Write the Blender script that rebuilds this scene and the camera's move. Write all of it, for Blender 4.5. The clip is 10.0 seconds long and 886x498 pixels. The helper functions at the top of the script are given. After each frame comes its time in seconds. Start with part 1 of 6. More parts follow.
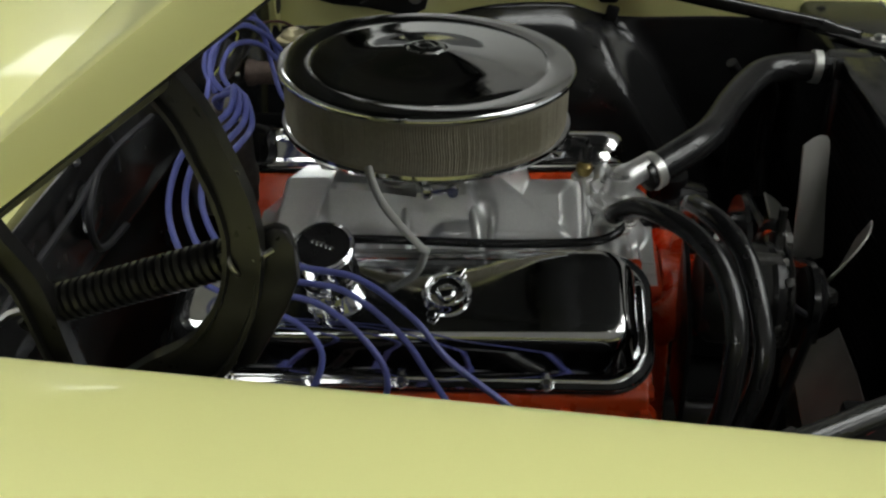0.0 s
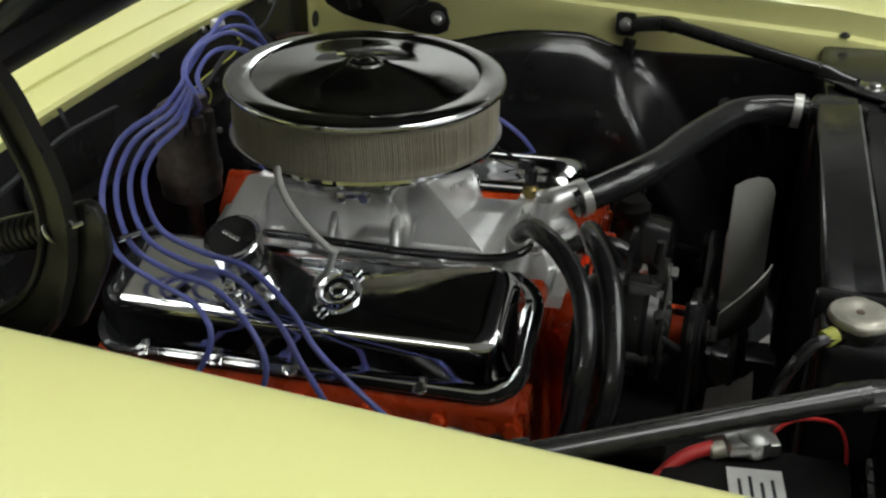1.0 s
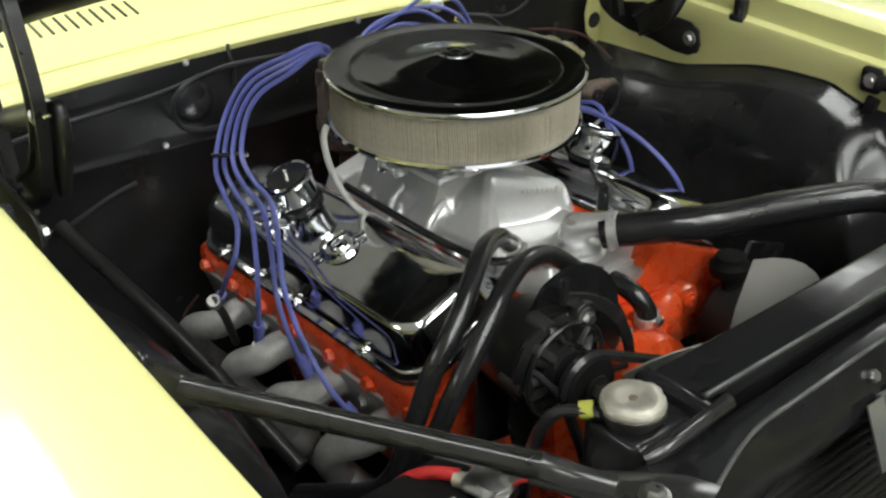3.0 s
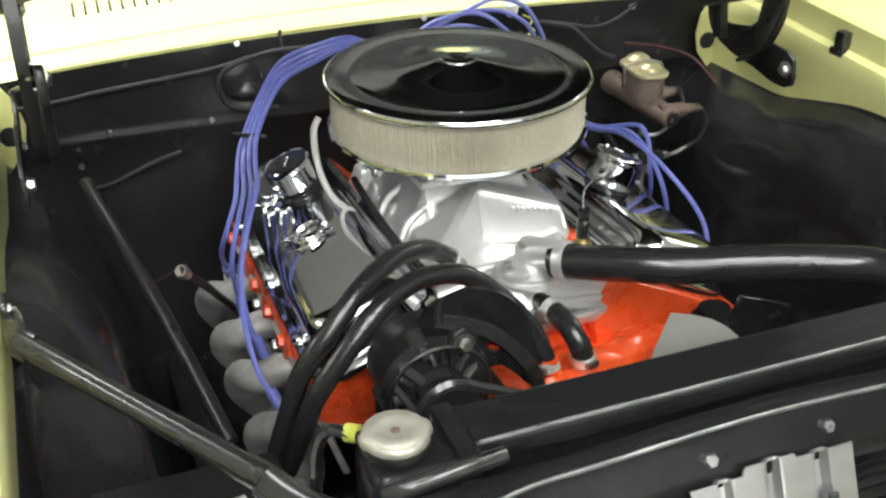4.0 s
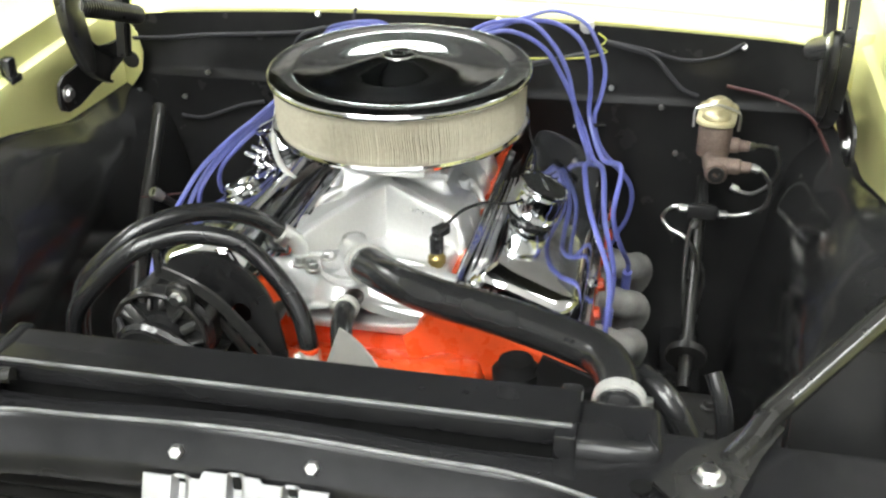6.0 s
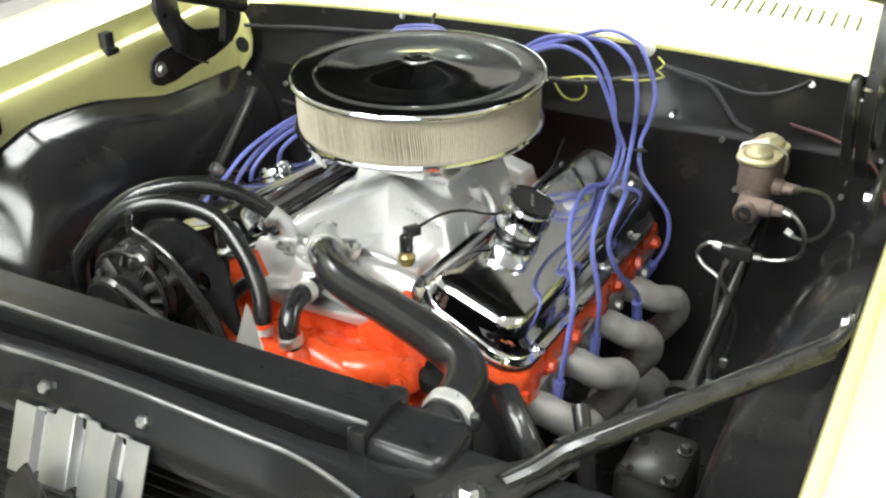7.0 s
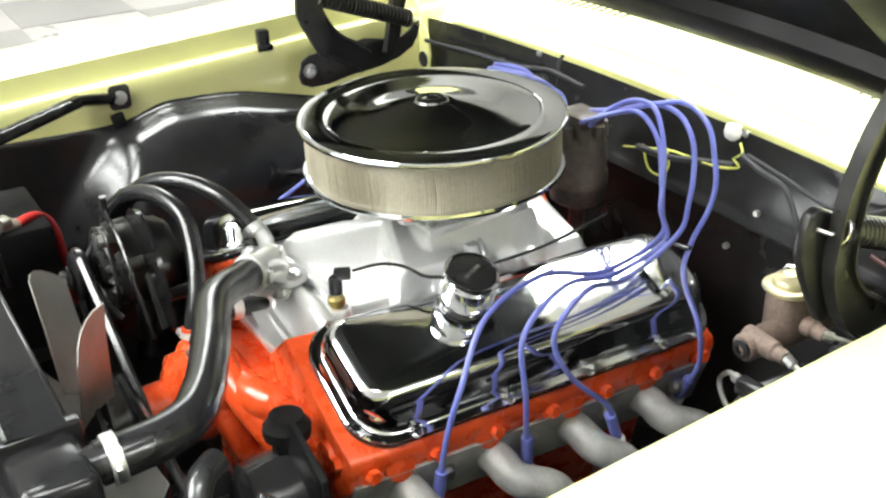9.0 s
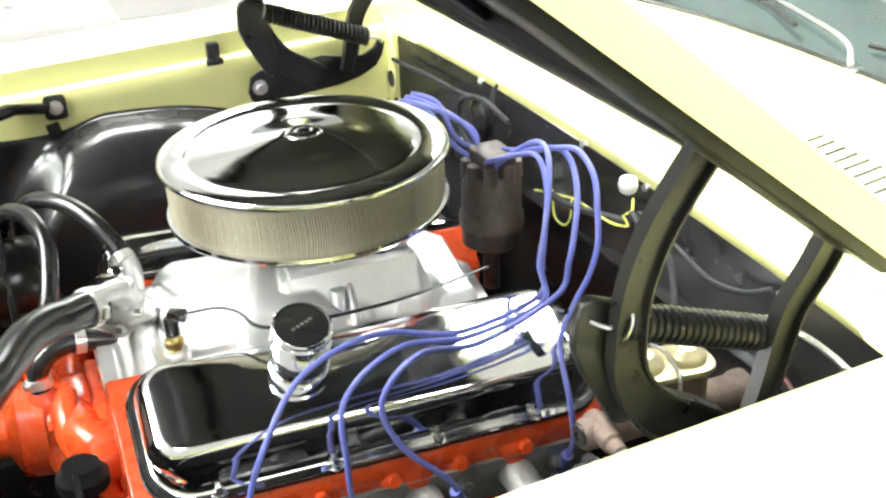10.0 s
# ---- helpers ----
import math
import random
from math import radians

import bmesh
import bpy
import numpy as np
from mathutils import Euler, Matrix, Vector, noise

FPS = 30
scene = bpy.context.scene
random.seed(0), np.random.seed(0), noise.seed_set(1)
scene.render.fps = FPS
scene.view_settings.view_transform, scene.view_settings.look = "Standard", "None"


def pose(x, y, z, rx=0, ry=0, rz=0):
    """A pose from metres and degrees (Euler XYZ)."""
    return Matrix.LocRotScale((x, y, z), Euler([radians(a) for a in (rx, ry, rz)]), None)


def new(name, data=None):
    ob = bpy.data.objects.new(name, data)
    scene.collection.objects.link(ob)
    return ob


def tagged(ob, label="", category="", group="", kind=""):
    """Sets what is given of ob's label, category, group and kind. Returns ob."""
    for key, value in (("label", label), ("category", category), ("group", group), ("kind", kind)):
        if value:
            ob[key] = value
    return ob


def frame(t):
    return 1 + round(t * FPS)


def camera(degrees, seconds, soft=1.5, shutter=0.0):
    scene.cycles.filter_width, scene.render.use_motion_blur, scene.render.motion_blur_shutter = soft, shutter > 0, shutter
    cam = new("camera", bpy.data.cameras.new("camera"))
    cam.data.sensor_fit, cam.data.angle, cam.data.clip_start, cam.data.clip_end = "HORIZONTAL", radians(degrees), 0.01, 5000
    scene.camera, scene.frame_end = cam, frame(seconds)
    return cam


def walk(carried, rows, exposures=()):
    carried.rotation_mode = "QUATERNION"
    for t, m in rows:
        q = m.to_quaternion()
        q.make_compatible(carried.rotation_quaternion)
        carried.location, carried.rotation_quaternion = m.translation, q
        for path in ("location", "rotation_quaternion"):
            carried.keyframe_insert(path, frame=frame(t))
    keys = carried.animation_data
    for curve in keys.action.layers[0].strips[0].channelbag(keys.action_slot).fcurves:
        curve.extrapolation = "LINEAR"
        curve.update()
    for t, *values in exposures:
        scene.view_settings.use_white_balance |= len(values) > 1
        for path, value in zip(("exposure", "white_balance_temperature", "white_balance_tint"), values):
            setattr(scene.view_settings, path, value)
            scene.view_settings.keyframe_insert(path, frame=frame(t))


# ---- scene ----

# ---- camera ----
cam = camera(45.3, 10.0, soft=2.4)
PATH = [
    (0.0, -1.2332, -0.1294, 1.3900, 59.802, 0.107, -84.880),
    (0.5, -1.2426, -0.2901, 1.3929, 60.230, -0.029, -79.979),
    (1.0, -1.2375, -0.4586, 1.4011, 61.213, -0.020, -73.690),
    (1.5, -1.2228, -0.6324, 1.4030, 61.874, 0.030, -65.563),
    (2.0, -1.1620, -0.8044, 1.4102, 61.598, 0.164, -56.851),
    (2.5, -1.0511, -0.9471, 1.4177, 61.364, 0.172, -47.789),
    (4.0, -0.5232, -1.2588, 1.4196, 61.120, 0.498, -21.043),
    (4.5, -0.3117, -1.3143, 1.4180, 61.146, 0.450, -12.173),
    (5.0, -0.0979, -1.3409, 1.4141, 61.220, 0.585, -3.672),
    (5.5, 0.1157, -1.3511, 1.4130, 61.269, 0.664, 4.051),
    (7.0, 0.6843, -1.2384, 1.4140, 62.137, 0.639, 28.151),
    (7.5, 0.8335, -1.1411, 1.4162, 62.534, 0.859, 36.827),
    (8.0, 0.9512, -1.0023, 1.4185, 62.455, 0.943, 44.705),
    (8.5, 1.0451, -0.8547, 1.4208, 62.402, 1.028, 50.706),
    (9.0, 1.1164, -0.6926, 1.4237, 62.794, 1.069, 57.745),
    (9.5, 1.1507, -0.5121, 1.4242, 62.905, 1.317, 63.019),
    (10.0, 1.1705, -0.3261, 1.4236, 62.818, 1.316, 66.269),
]
EXPOSURES = [(0.0, -1.15), (1.0, -0.85), (1.5, -0.68), (2.5, -0.38), (4.0, 0.67), (5.5, 1.06), (7.0, 1.17), (8.5, 1.39), (9.0, 1.5), (10.0, 1.85)]
walk(cam, [(t, pose(*p)) for t, *p in PATH], EXPOSURES)

# ---- world and lights ----
world = bpy.data.worlds.new("world")
scene.world = world
world.use_nodes = True
world.node_tree.nodes["Background"].inputs[0].default_value = (0.55, 0.6, 0.65, 1)
world.node_tree.nodes["Background"].inputs[1].default_value = 0.15


# ---- materials ----
def mat(name, base, rough=0.5, metal=0.0, coat=0.0, spread=0.15, scale=8.0, fine=0.0, fine_scale=300.0,
        bump=0.0, bump_scale=120.0, rough_spread=0.1, dust=0.0, dust_color=(0.4, 0.38, 0.34), spec=0.5):
    """A surface with colour that varies at two scales, uneven gloss and fine relief."""
    m = bpy.data.materials.new(name)
    m.use_nodes = True
    t = m.node_tree
    b = t.nodes["Principled BSDF"]
    co = t.nodes.new("ShaderNodeTexCoord")

    def noise_node(s, detail=4.0):
        n = t.nodes.new("ShaderNodeTexNoise")
        n.inputs["Scale"].default_value = s
        n.inputs["Detail"].default_value = detail
        t.links.new(co.outputs["Object"], n.inputs["Vector"])
        return n

    def ramp(src, lo, hi):
        r = t.nodes.new("ShaderNodeMapRange")
        r.inputs["From Min"].default_value, r.inputs["From Max"].default_value = 0.3, 0.7
        r.inputs["To Min"].default_value, r.inputs["To Max"].default_value = lo, hi
        t.links.new(src, r.inputs["Value"])
        return r.outputs["Result"]

    big = noise_node(scale)
    mul = t.nodes.new("ShaderNodeMixRGB")
    mul.blend_type = "MULTIPLY"
    mul.inputs[0].default_value = 1.0
    mul.inputs[1].default_value = (*base, 1)
    val = ramp(big.outputs["Fac"], 1 - spread, 1 + spread * 0.6)
    if fine:
        f = noise_node(fine_scale, 2.0)
        k = t.nodes.new("ShaderNodeMath")
        k.operation = "MULTIPLY"
        t.links.new(val, k.inputs[0])
        t.links.new(ramp(f.outputs["Fac"], 1 - fine, 1 + fine * 0.6), k.inputs[1])
        val = k.outputs[0]
    t.links.new(val, mul.inputs[2])
    col = mul.outputs[0]
    if dust:
        d = noise_node(scale * 2.7, 8.0)
        mx = t.nodes.new("ShaderNodeMixRGB")
        t.links.new(ramp(d.outputs["Fac"], 0.0, dust), mx.inputs[0])
        t.links.new(col, mx.inputs[1])
        mx.inputs[2].default_value = (*dust_color, 1)
        col = mx.outputs[0]
    t.links.new(col, b.inputs["Base Color"])
    b.inputs["Metallic"].default_value = metal
    b.inputs["Specular IOR Level"].default_value = spec
    b.inputs["Coat Weight"].default_value = coat
    b.inputs["Coat Roughness"].default_value = 0.06
    rn = noise_node(scale * 3.1, 6.0)
    t.links.new(ramp(rn.outputs["Fac"], max(0.01, rough - rough_spread * rough), rough + rough_spread * rough), b.inputs["Roughness"])
    if bump:
        bn = noise_node(bump_scale, 5.0)
        bp = t.nodes.new("ShaderNodeBump")
        bp.inputs["Strength"].default_value = bump
        bp.inputs["Distance"].default_value = 0.002
        t.links.new(bn.outputs["Fac"], bp.inputs["Height"])
        t.links.new(bp.outputs["Normal"], b.inputs["Normal"])
    return m


def glow(name, color, strength):
    m = bpy.data.materials.new(name)
    m.use_nodes = True
    b = m.node_tree.nodes["Principled BSDF"]
    b.inputs["Base Color"].default_value = (0.8, 0.8, 0.8, 1)
    b.inputs["Emission Color"].default_value = (*color, 1)
    b.inputs["Emission Strength"].default_value = strength
    return m


YELLOW = mat("yellow_paint", (0.75, 0.74, 0.31), 0.32, coat=0.6, spread=0.03, scale=3, bump=0.02, bump_scale=500)
BLACK = mat("satin_black_paint", (0.017, 0.017, 0.0175), 0.22, spread=0.4, scale=6, bump=0.06, bump_scale=45, dust=0.012, rough_spread=0.3, spec=0.3)
BLACK_GLOSS = mat("gloss_black_paint", (0.014, 0.014, 0.0145), 0.17, spread=0.3, scale=9, rough_spread=0.3, spec=0.45, bump=0.05, bump_scale=22, dust=0.01)
UNDERSIDE = mat("semigloss_black_enamel", (0.006, 0.006, 0.006), 0.4, spread=0.2, scale=5, rough_spread=0.2, spec=0.15)
BLACK_METAL = mat("black_oxide_steel", (0.019, 0.0185, 0.0175), 0.3, metal=0.2, spread=0.4, scale=18, bump=0.08, dust=0.008)
RUBBER = mat("black_rubber", (0.018, 0.018, 0.0185), 0.21, spread=0.2, scale=14, bump=0.03, bump_scale=200, rough_spread=0.2, spec=0.6)
CHROME = mat("chrome", (0.82, 0.83, 0.84), 0.075, metal=1.0, spread=0.03, scale=20, rough_spread=0.6)
CHROME_SOFT = mat("dull_chrome", (0.72, 0.72, 0.71), 0.2, metal=1.0, spread=0.12, scale=25)
CAST_ALU = mat("cast_aluminium", (0.72, 0.72, 0.71), 0.36, metal=0.7, spread=0.1, scale=16, fine=0.04, rough_spread=0.0)
ORANGE = mat("orange_engine_enamel", (0.85, 0.095, 0.02), 0.28, coat=0.3, spread=0.2, scale=14, bump=0.18, bump_scale=160, dust=0.06, dust_color=(0.1, 0.03, 0.02))
PAPER = mat("filter_paper", (0.4, 0.37, 0.285), 0.85, spread=0.12, scale=10, fine=0.08, fine_scale=180, dust=0.08, dust_color=(0.3, 0.26, 0.2))
BLUE = mat("blue_silicone", (0.115, 0.135, 0.44), 0.42, spread=0.15, scale=25, dust=0.1, dust_color=(0.35, 0.36, 0.5))
HEADER_GREY = mat("heat_coated_steel", (0.40, 0.40, 0.39), 0.5, metal=0.35, spread=0.4, scale=22, fine=0.1, bump=0.1, bump_scale=250, dust=0.25, dust_color=(0.34, 0.3, 0.24))
ZINC_GOLD = mat("gold_zinc_plating", (0.58, 0.52, 0.31), 0.4, metal=0.6, spread=0.3, scale=30, dust=0.15)
CAST_BROWN = mat("brown_cast_iron", (0.19, 0.14, 0.115), 0.6, metal=0.3, spread=0.35, scale=30, fine=0.2, bump=0.35, bump_scale=350)
STEEL = mat("zinc_steel", (0.6, 0.6, 0.58), 0.3, metal=1.0, spread=0.2, scale=60)
ALU_DULL = mat("dull_cap_metal", (0.60, 0.58, 0.49), 0.42, metal=0.65, spread=0.25, scale=40, dust=0.3, dust_color=(0.36, 0.34, 0.28), bump=0.08, bump_scale=160)
RED_CABLE = mat("red_cable", (0.55, 0.03, 0.03), 0.4, spread=0.2, scale=20)
DARK_RED = mat("dark_red_wire", (0.06, 0.014, 0.014), 0.5)
YELLOW_WIRE = mat("yellow_wire", (0.45, 0.46, 0.08), 0.5, spread=0.2, scale=20)
GREY_WIRE = mat("grey_wire", (0.026, 0.026, 0.029), 0.6, spread=0.3, scale=20, spec=0.25)
PALE_HOSE = mat("pale_grey_rubber", (0.45, 0.45, 0.42), 0.45, spread=0.15, scale=20)
FAN_METAL = mat("bare_fan_metal", (0.38, 0.37, 0.34), 0.45, metal=0.5, spread=0.15, scale=12)
ALT_METAL = mat("dusty_grey_casting", (0.045, 0.045, 0.044), 0.45, metal=0.5, spread=0.4, scale=40, dust=0.1)
BRASS = mat("brass", (0.36, 0.28, 0.11), 0.3, metal=1.0, spread=0.2, scale=60)
BROWN_CAP = mat("brown_phenolic", (0.05, 0.036, 0.028), 0.45, spread=0.3, scale=30, dust=0.1)
WHITE_LABEL = mat("white_label", (0.7, 0.7, 0.68), 0.5, spread=0.1, scale=20)
GREY_BRACKET = mat("brushed_steel_bracket", (0.5, 0.5, 0.51), 0.34, metal=0.9, spread=0.2, scale=15, bump=0.05)
FLOOR_LIGHT = mat("light_floor_tile", (0.42, 0.40, 0.38), 0.3, spread=0.1, scale=2, dust=0.1)
FLOOR_DARK = mat("dark_floor_tile", (0.26, 0.25, 0.24), 0.3, spread=0.1, scale=2, dust=0.1)
GREY_WALL = mat("grey_wall_paint", (0.14, 0.14, 0.14), 0.7, spread=0.1, scale=1, bump=0.05)
RAD_BLACK = mat("radiator_black", (0.011, 0.011, 0.012), 0.2, spread=0.3, scale=12, rough_spread=0.35, spec=0.27, bump=0.1, bump_scale=30, dust=0.01)
# paler metal for beads that paint the highlight on black creases
CREASE_GLINT = mat("crease_glint", (0.2, 0.2, 0.2), 0.32, metal=0.6, spread=0.5, scale=30)
CLAMP = mat("bright_clamp_band", (0.72, 0.72, 0.69), 0.3, metal=0.6, spread=0.15, scale=60)
# black with the shade of fins and holes put into its colour
SHADE_BLACK = mat("shade_black", (0.006, 0.006, 0.006), 0.8, spread=0.3, scale=40, spec=0.1)
BRACE_PAINT = mat("worn_gloss_black", (0.016, 0.016, 0.0157), 0.15, spread=0.25, scale=20, bump=0.06, bump_scale=60, dust=0.03, spec=0.55)
CASE_BLACK = mat("black_plastic_case", (0.009, 0.009, 0.009), 0.7, spread=0.3, scale=12, bump=0.05, spec=0.15)
WALL_PAINT = mat("white_wall_paint", (0.72, 0.72, 0.7), 0.7, spread=0.06, scale=1, bump=0.05)
CEILING = mat("pale_ceiling_paint", (0.7, 0.7, 0.69), 0.7, spread=0.06, scale=1, bump=0.05)
INTERIOR = mat("dark_interior", (0.03, 0.034, 0.034), 0.6, spread=0.2, scale=5)
# glow of the added, unseen front light
FRONT_FILL = glow("front_fill_glow", (0.92, 0.97, 1.0), 0.6)
PANEL_GLOW = glow("light_diffuser", (0.97, 1.0, 0.97), 10.5)


def glass(name):
    m = bpy.data.materials.new(name)
    m.use_nodes = True
    b = m.node_tree.nodes["Principled BSDF"]
    b.inputs["Base Color"].default_value = (0.75, 0.88, 0.85, 1)
    b.inputs["Roughness"].default_value = 0.02
    b.inputs["Transmission Weight"].default_value = 1.0
    b.inputs["IOR"].default_value = 1.45
    return m


GLASS = glass("tinted_glass")


# ---- mesh helpers ----
def spline(pts, step=0.008):
    """Points on a smooth curve through pts."""
    p = [Vector(q) for q in pts]
    if len(p) == 2:
        return p
    p = [2 * p[0] - p[1]] + p + [2 * p[-1] - p[-2]]
    out = []
    for i in range(1, len(p) - 2):
        a, b, c, d = p[i - 1:i + 3]
        n = max(2, int((c - b).length / step))
        for k in range(n):
            t = k / n
            out.append(0.5 * (2 * b + (c - a) * t + (2 * a - 5 * b + 4 * c - d) * t * t + (3 * b - a - 3 * c + d) * t ** 3))
    out.append(p[-2])
    return out


def add_tube(bm, pts, r, n=10, step=0.008, radii=None, smooth=True, flat=None):
    """A tube along a curve. radii: radius by share of the way. flat: squash of the section along its second axis."""
    path = spline(pts, step) if smooth else [Vector(q) for q in pts]
    rings, side = [], None
    for i, q in enumerate(path):
        d = (path[min(i + 1, len(path) - 1)] - path[max(i - 1, 0)]).normalized()
        if side is None:
            side = d.orthogonal().normalized()
        side = (side - d * side.dot(d)).normalized()
        up = d.cross(side)
        rr = radii(i / (len(path) - 1)) if radii else r
        rings.append([bm.verts.new(q + rr * (math.cos(a) * side + (flat or 1) * math.sin(a) * up)) for a in (2 * math.pi * k / n for k in range(n))])
    for a, b in zip(rings, rings[1:]):
        for k in range(n):
            bm.faces.new((a[k], a[(k + 1) % n], b[(k + 1) % n], b[k]))
    bm.faces.new(list(reversed(rings[0])))
    bm.faces.new(rings[-1])
    return bm


def tube(pts, r, **kw):
    return add_tube(bmesh.new(), pts, r, **kw)


def add_lathe(bm, profile, m=None, n=40, sweep=None):
    """A turned body: profile of (radius, height) about the z axis of m. sweep: radius factor by angle."""
    m = m or Matrix()
    rings = []
    for r, z in profile:
        if r < 1e-6:
            rings.append([bm.verts.new(m @ Vector((0, 0, z)))])
        else:
            rings.append([bm.verts.new(m @ Vector((r * (sweep(k) if sweep else 1) * math.cos(2 * math.pi * k / n), r * (sweep(k) if sweep else 1) * math.sin(2 * math.pi * k / n), z))) for k in range(n)])
    for a, b in zip(rings, rings[1:]):
        for k in range(n):
            j = (k + 1) % n
            if len(a) == 1 and len(b) > 1:
                bm.faces.new((a[0], b[k], b[j]))
            elif len(b) == 1 and len(a) > 1:
                bm.faces.new((a[k], a[j], b[0]))
            elif len(a) > 1:
                bm.faces.new((a[k], a[j], b[j], b[k]))
    for ring, flip in ((rings[0], True), (rings[-1], False)):
        if len(ring) > 1:
            bm.faces.new(list(reversed(ring)) if flip else ring)
    return bm


def lathe(profile, m=None, n=40, sweep=None):
    return add_lathe(bmesh.new(), profile, m, n, sweep)


def add_box(bm, size, m, bevel=0.0, seg=2):
    b = bmesh.new()
    bmesh.ops.create_cube(b, size=1.0)
    bmesh.ops.scale(b, vec=size, verts=b.verts)
    if bevel:
        bmesh.ops.bevel(b, geom=b.edges[:], offset=bevel, segments=seg, affect="EDGES", profile=0.5)
    bmesh.ops.transform(b, matrix=m, verts=b.verts)
    return join(bm, b)


def join(bm, other):
    me = bpy.data.meshes.new("tmp")
    other.to_mesh(me)
    other.free()
    bm.from_mesh(me)
    bpy.data.meshes.remove(me)
    return bm


def box(size, m, bevel=0.0, seg=2):
    return add_box(bmesh.new(), size, m, bevel, seg)


def add_plate(bm, outline, thick, m, bevel=0.0):
    """A plate cut to an outline in the xy plane of m, thick along z."""
    b = bmesh.new()
    low = [b.verts.new((x, y, 0)) for x, y in outline]
    b.faces.new(low)
    r = bmesh.ops.extrude_face_region(b, geom=b.faces[:])
    bmesh.ops.translate(b, vec=(0, 0, thick), verts=[v for v in r["geom"] if isinstance(v, bmesh.types.BMVert)])
    bmesh.ops.recalc_face_normals(b, faces=b.faces)
    if bevel:
        bmesh.ops.bevel(b, geom=b.edges[:], offset=bevel, segments=2, affect="EDGES", profile=0.5)
    bmesh.ops.transform(b, matrix=m, verts=b.verts)
    return join(bm, b)


def plate(outline, thick, m, bevel=0.0):
    return add_plate(bmesh.new(), outline, thick, m, bevel)


def sheet(grid, thick=0.0):
    """A sheet through rows of points; given a thickness, a closed one."""
    bm = bmesh.new()
    v = [[bm.verts.new(p) for p in row] for row in grid]
    for a, b in zip(v, v[1:]):
        for k in range(len(a) - 1):
            bm.faces.new((a[k], a[k + 1], b[k + 1], b[k]))
    if thick:
        bmesh.ops.recalc_face_normals(bm, faces=bm.faces)
        bmesh.ops.solidify(bm, geom=bm.faces[:], thickness=thick)
    return bm


def rounded(w, h, r, n=5):
    """A rounded rectangle's outline about the origin."""
    out = []
    for cx, cy, a0 in ((w / 2 - r, h / 2 - r, 0), (-w / 2 + r, h / 2 - r, 90), (-w / 2 + r, -h / 2 + r, 180), (w / 2 - r, -h / 2 + r, 270)):
        out += [(cx + r * math.cos(radians(a0 + 90 * k / n)), cy + r * math.sin(radians(a0 + 90 * k / n))) for k in range(n + 1)]
    return out


def along(a, b, origin=None):
    """A pose at a whose z axis points to b."""
    d = Vector(b) - Vector(a)
    return Matrix.Translation(origin or a) @ d.to_track_quat("Z", "Y").to_matrix().to_4x4()


ROOTS = {}


def finish(name, bm, material, origin):
    me = bpy.data.meshes.new(name)
    bmesh.ops.recalc_face_normals(bm, faces=bm.faces)
    bmesh.ops.translate(bm, vec=-Vector(origin), verts=bm.verts)
    bm.to_mesh(me)
    bm.free()
    me.materials.append(material)
    me.shade_smooth()
    me.set_sharp_from_angle(angle=radians(38))
    return me


def thing(name, origin, label, category, group="", kind=""):
    ob = new(name)
    ob.location = origin
    ROOTS[ob] = Vector(origin)
    return tagged(ob, label, category, group, kind)


def part(name, bm, material, parent, label=""):
    ob = new(name, finish(name, bm, material, ROOTS[parent]))
    ob.parent = parent
    ROOTS[ob] = ROOTS[parent]
    return tagged(ob, label)


def solo(name, bm, material, origin, label, category, group="", kind=""):
    ob = new(name, finish(name, bm, material, origin))
    ob.location = origin
    ROOTS[ob] = Vector(origin)
    return tagged(ob, label, category, group, kind)


def bolt_bm(at, direction, r=0.007, h=0.006, washer=True):
    m = along(at, Vector(at) + Vector(direction))
    bm = bmesh.new()
    if washer:
        add_lathe(bm, [(r * 1.5, -0.001), (r * 1.5, 0.0015), (r * 1.3, 0.002)], m, 16)
    add_lathe(bm, [(r, 0.0), (r, h * 0.8), (r * 0.8, h), (0, h)], m, 6)
    return bm


EX = -0.022
TIP = Matrix.Translation((EX, 0, 0.7)) @ Euler((radians(-2.5), 0, 0)).to_matrix().to_4x4() @ Matrix.Translation((0, 0, -0.7))


def eng(x, y, z):
    """Engine coordinates (x from the crank's line, sloping down to the rear) to the world."""
    return TIP @ Vector((x, y, z))


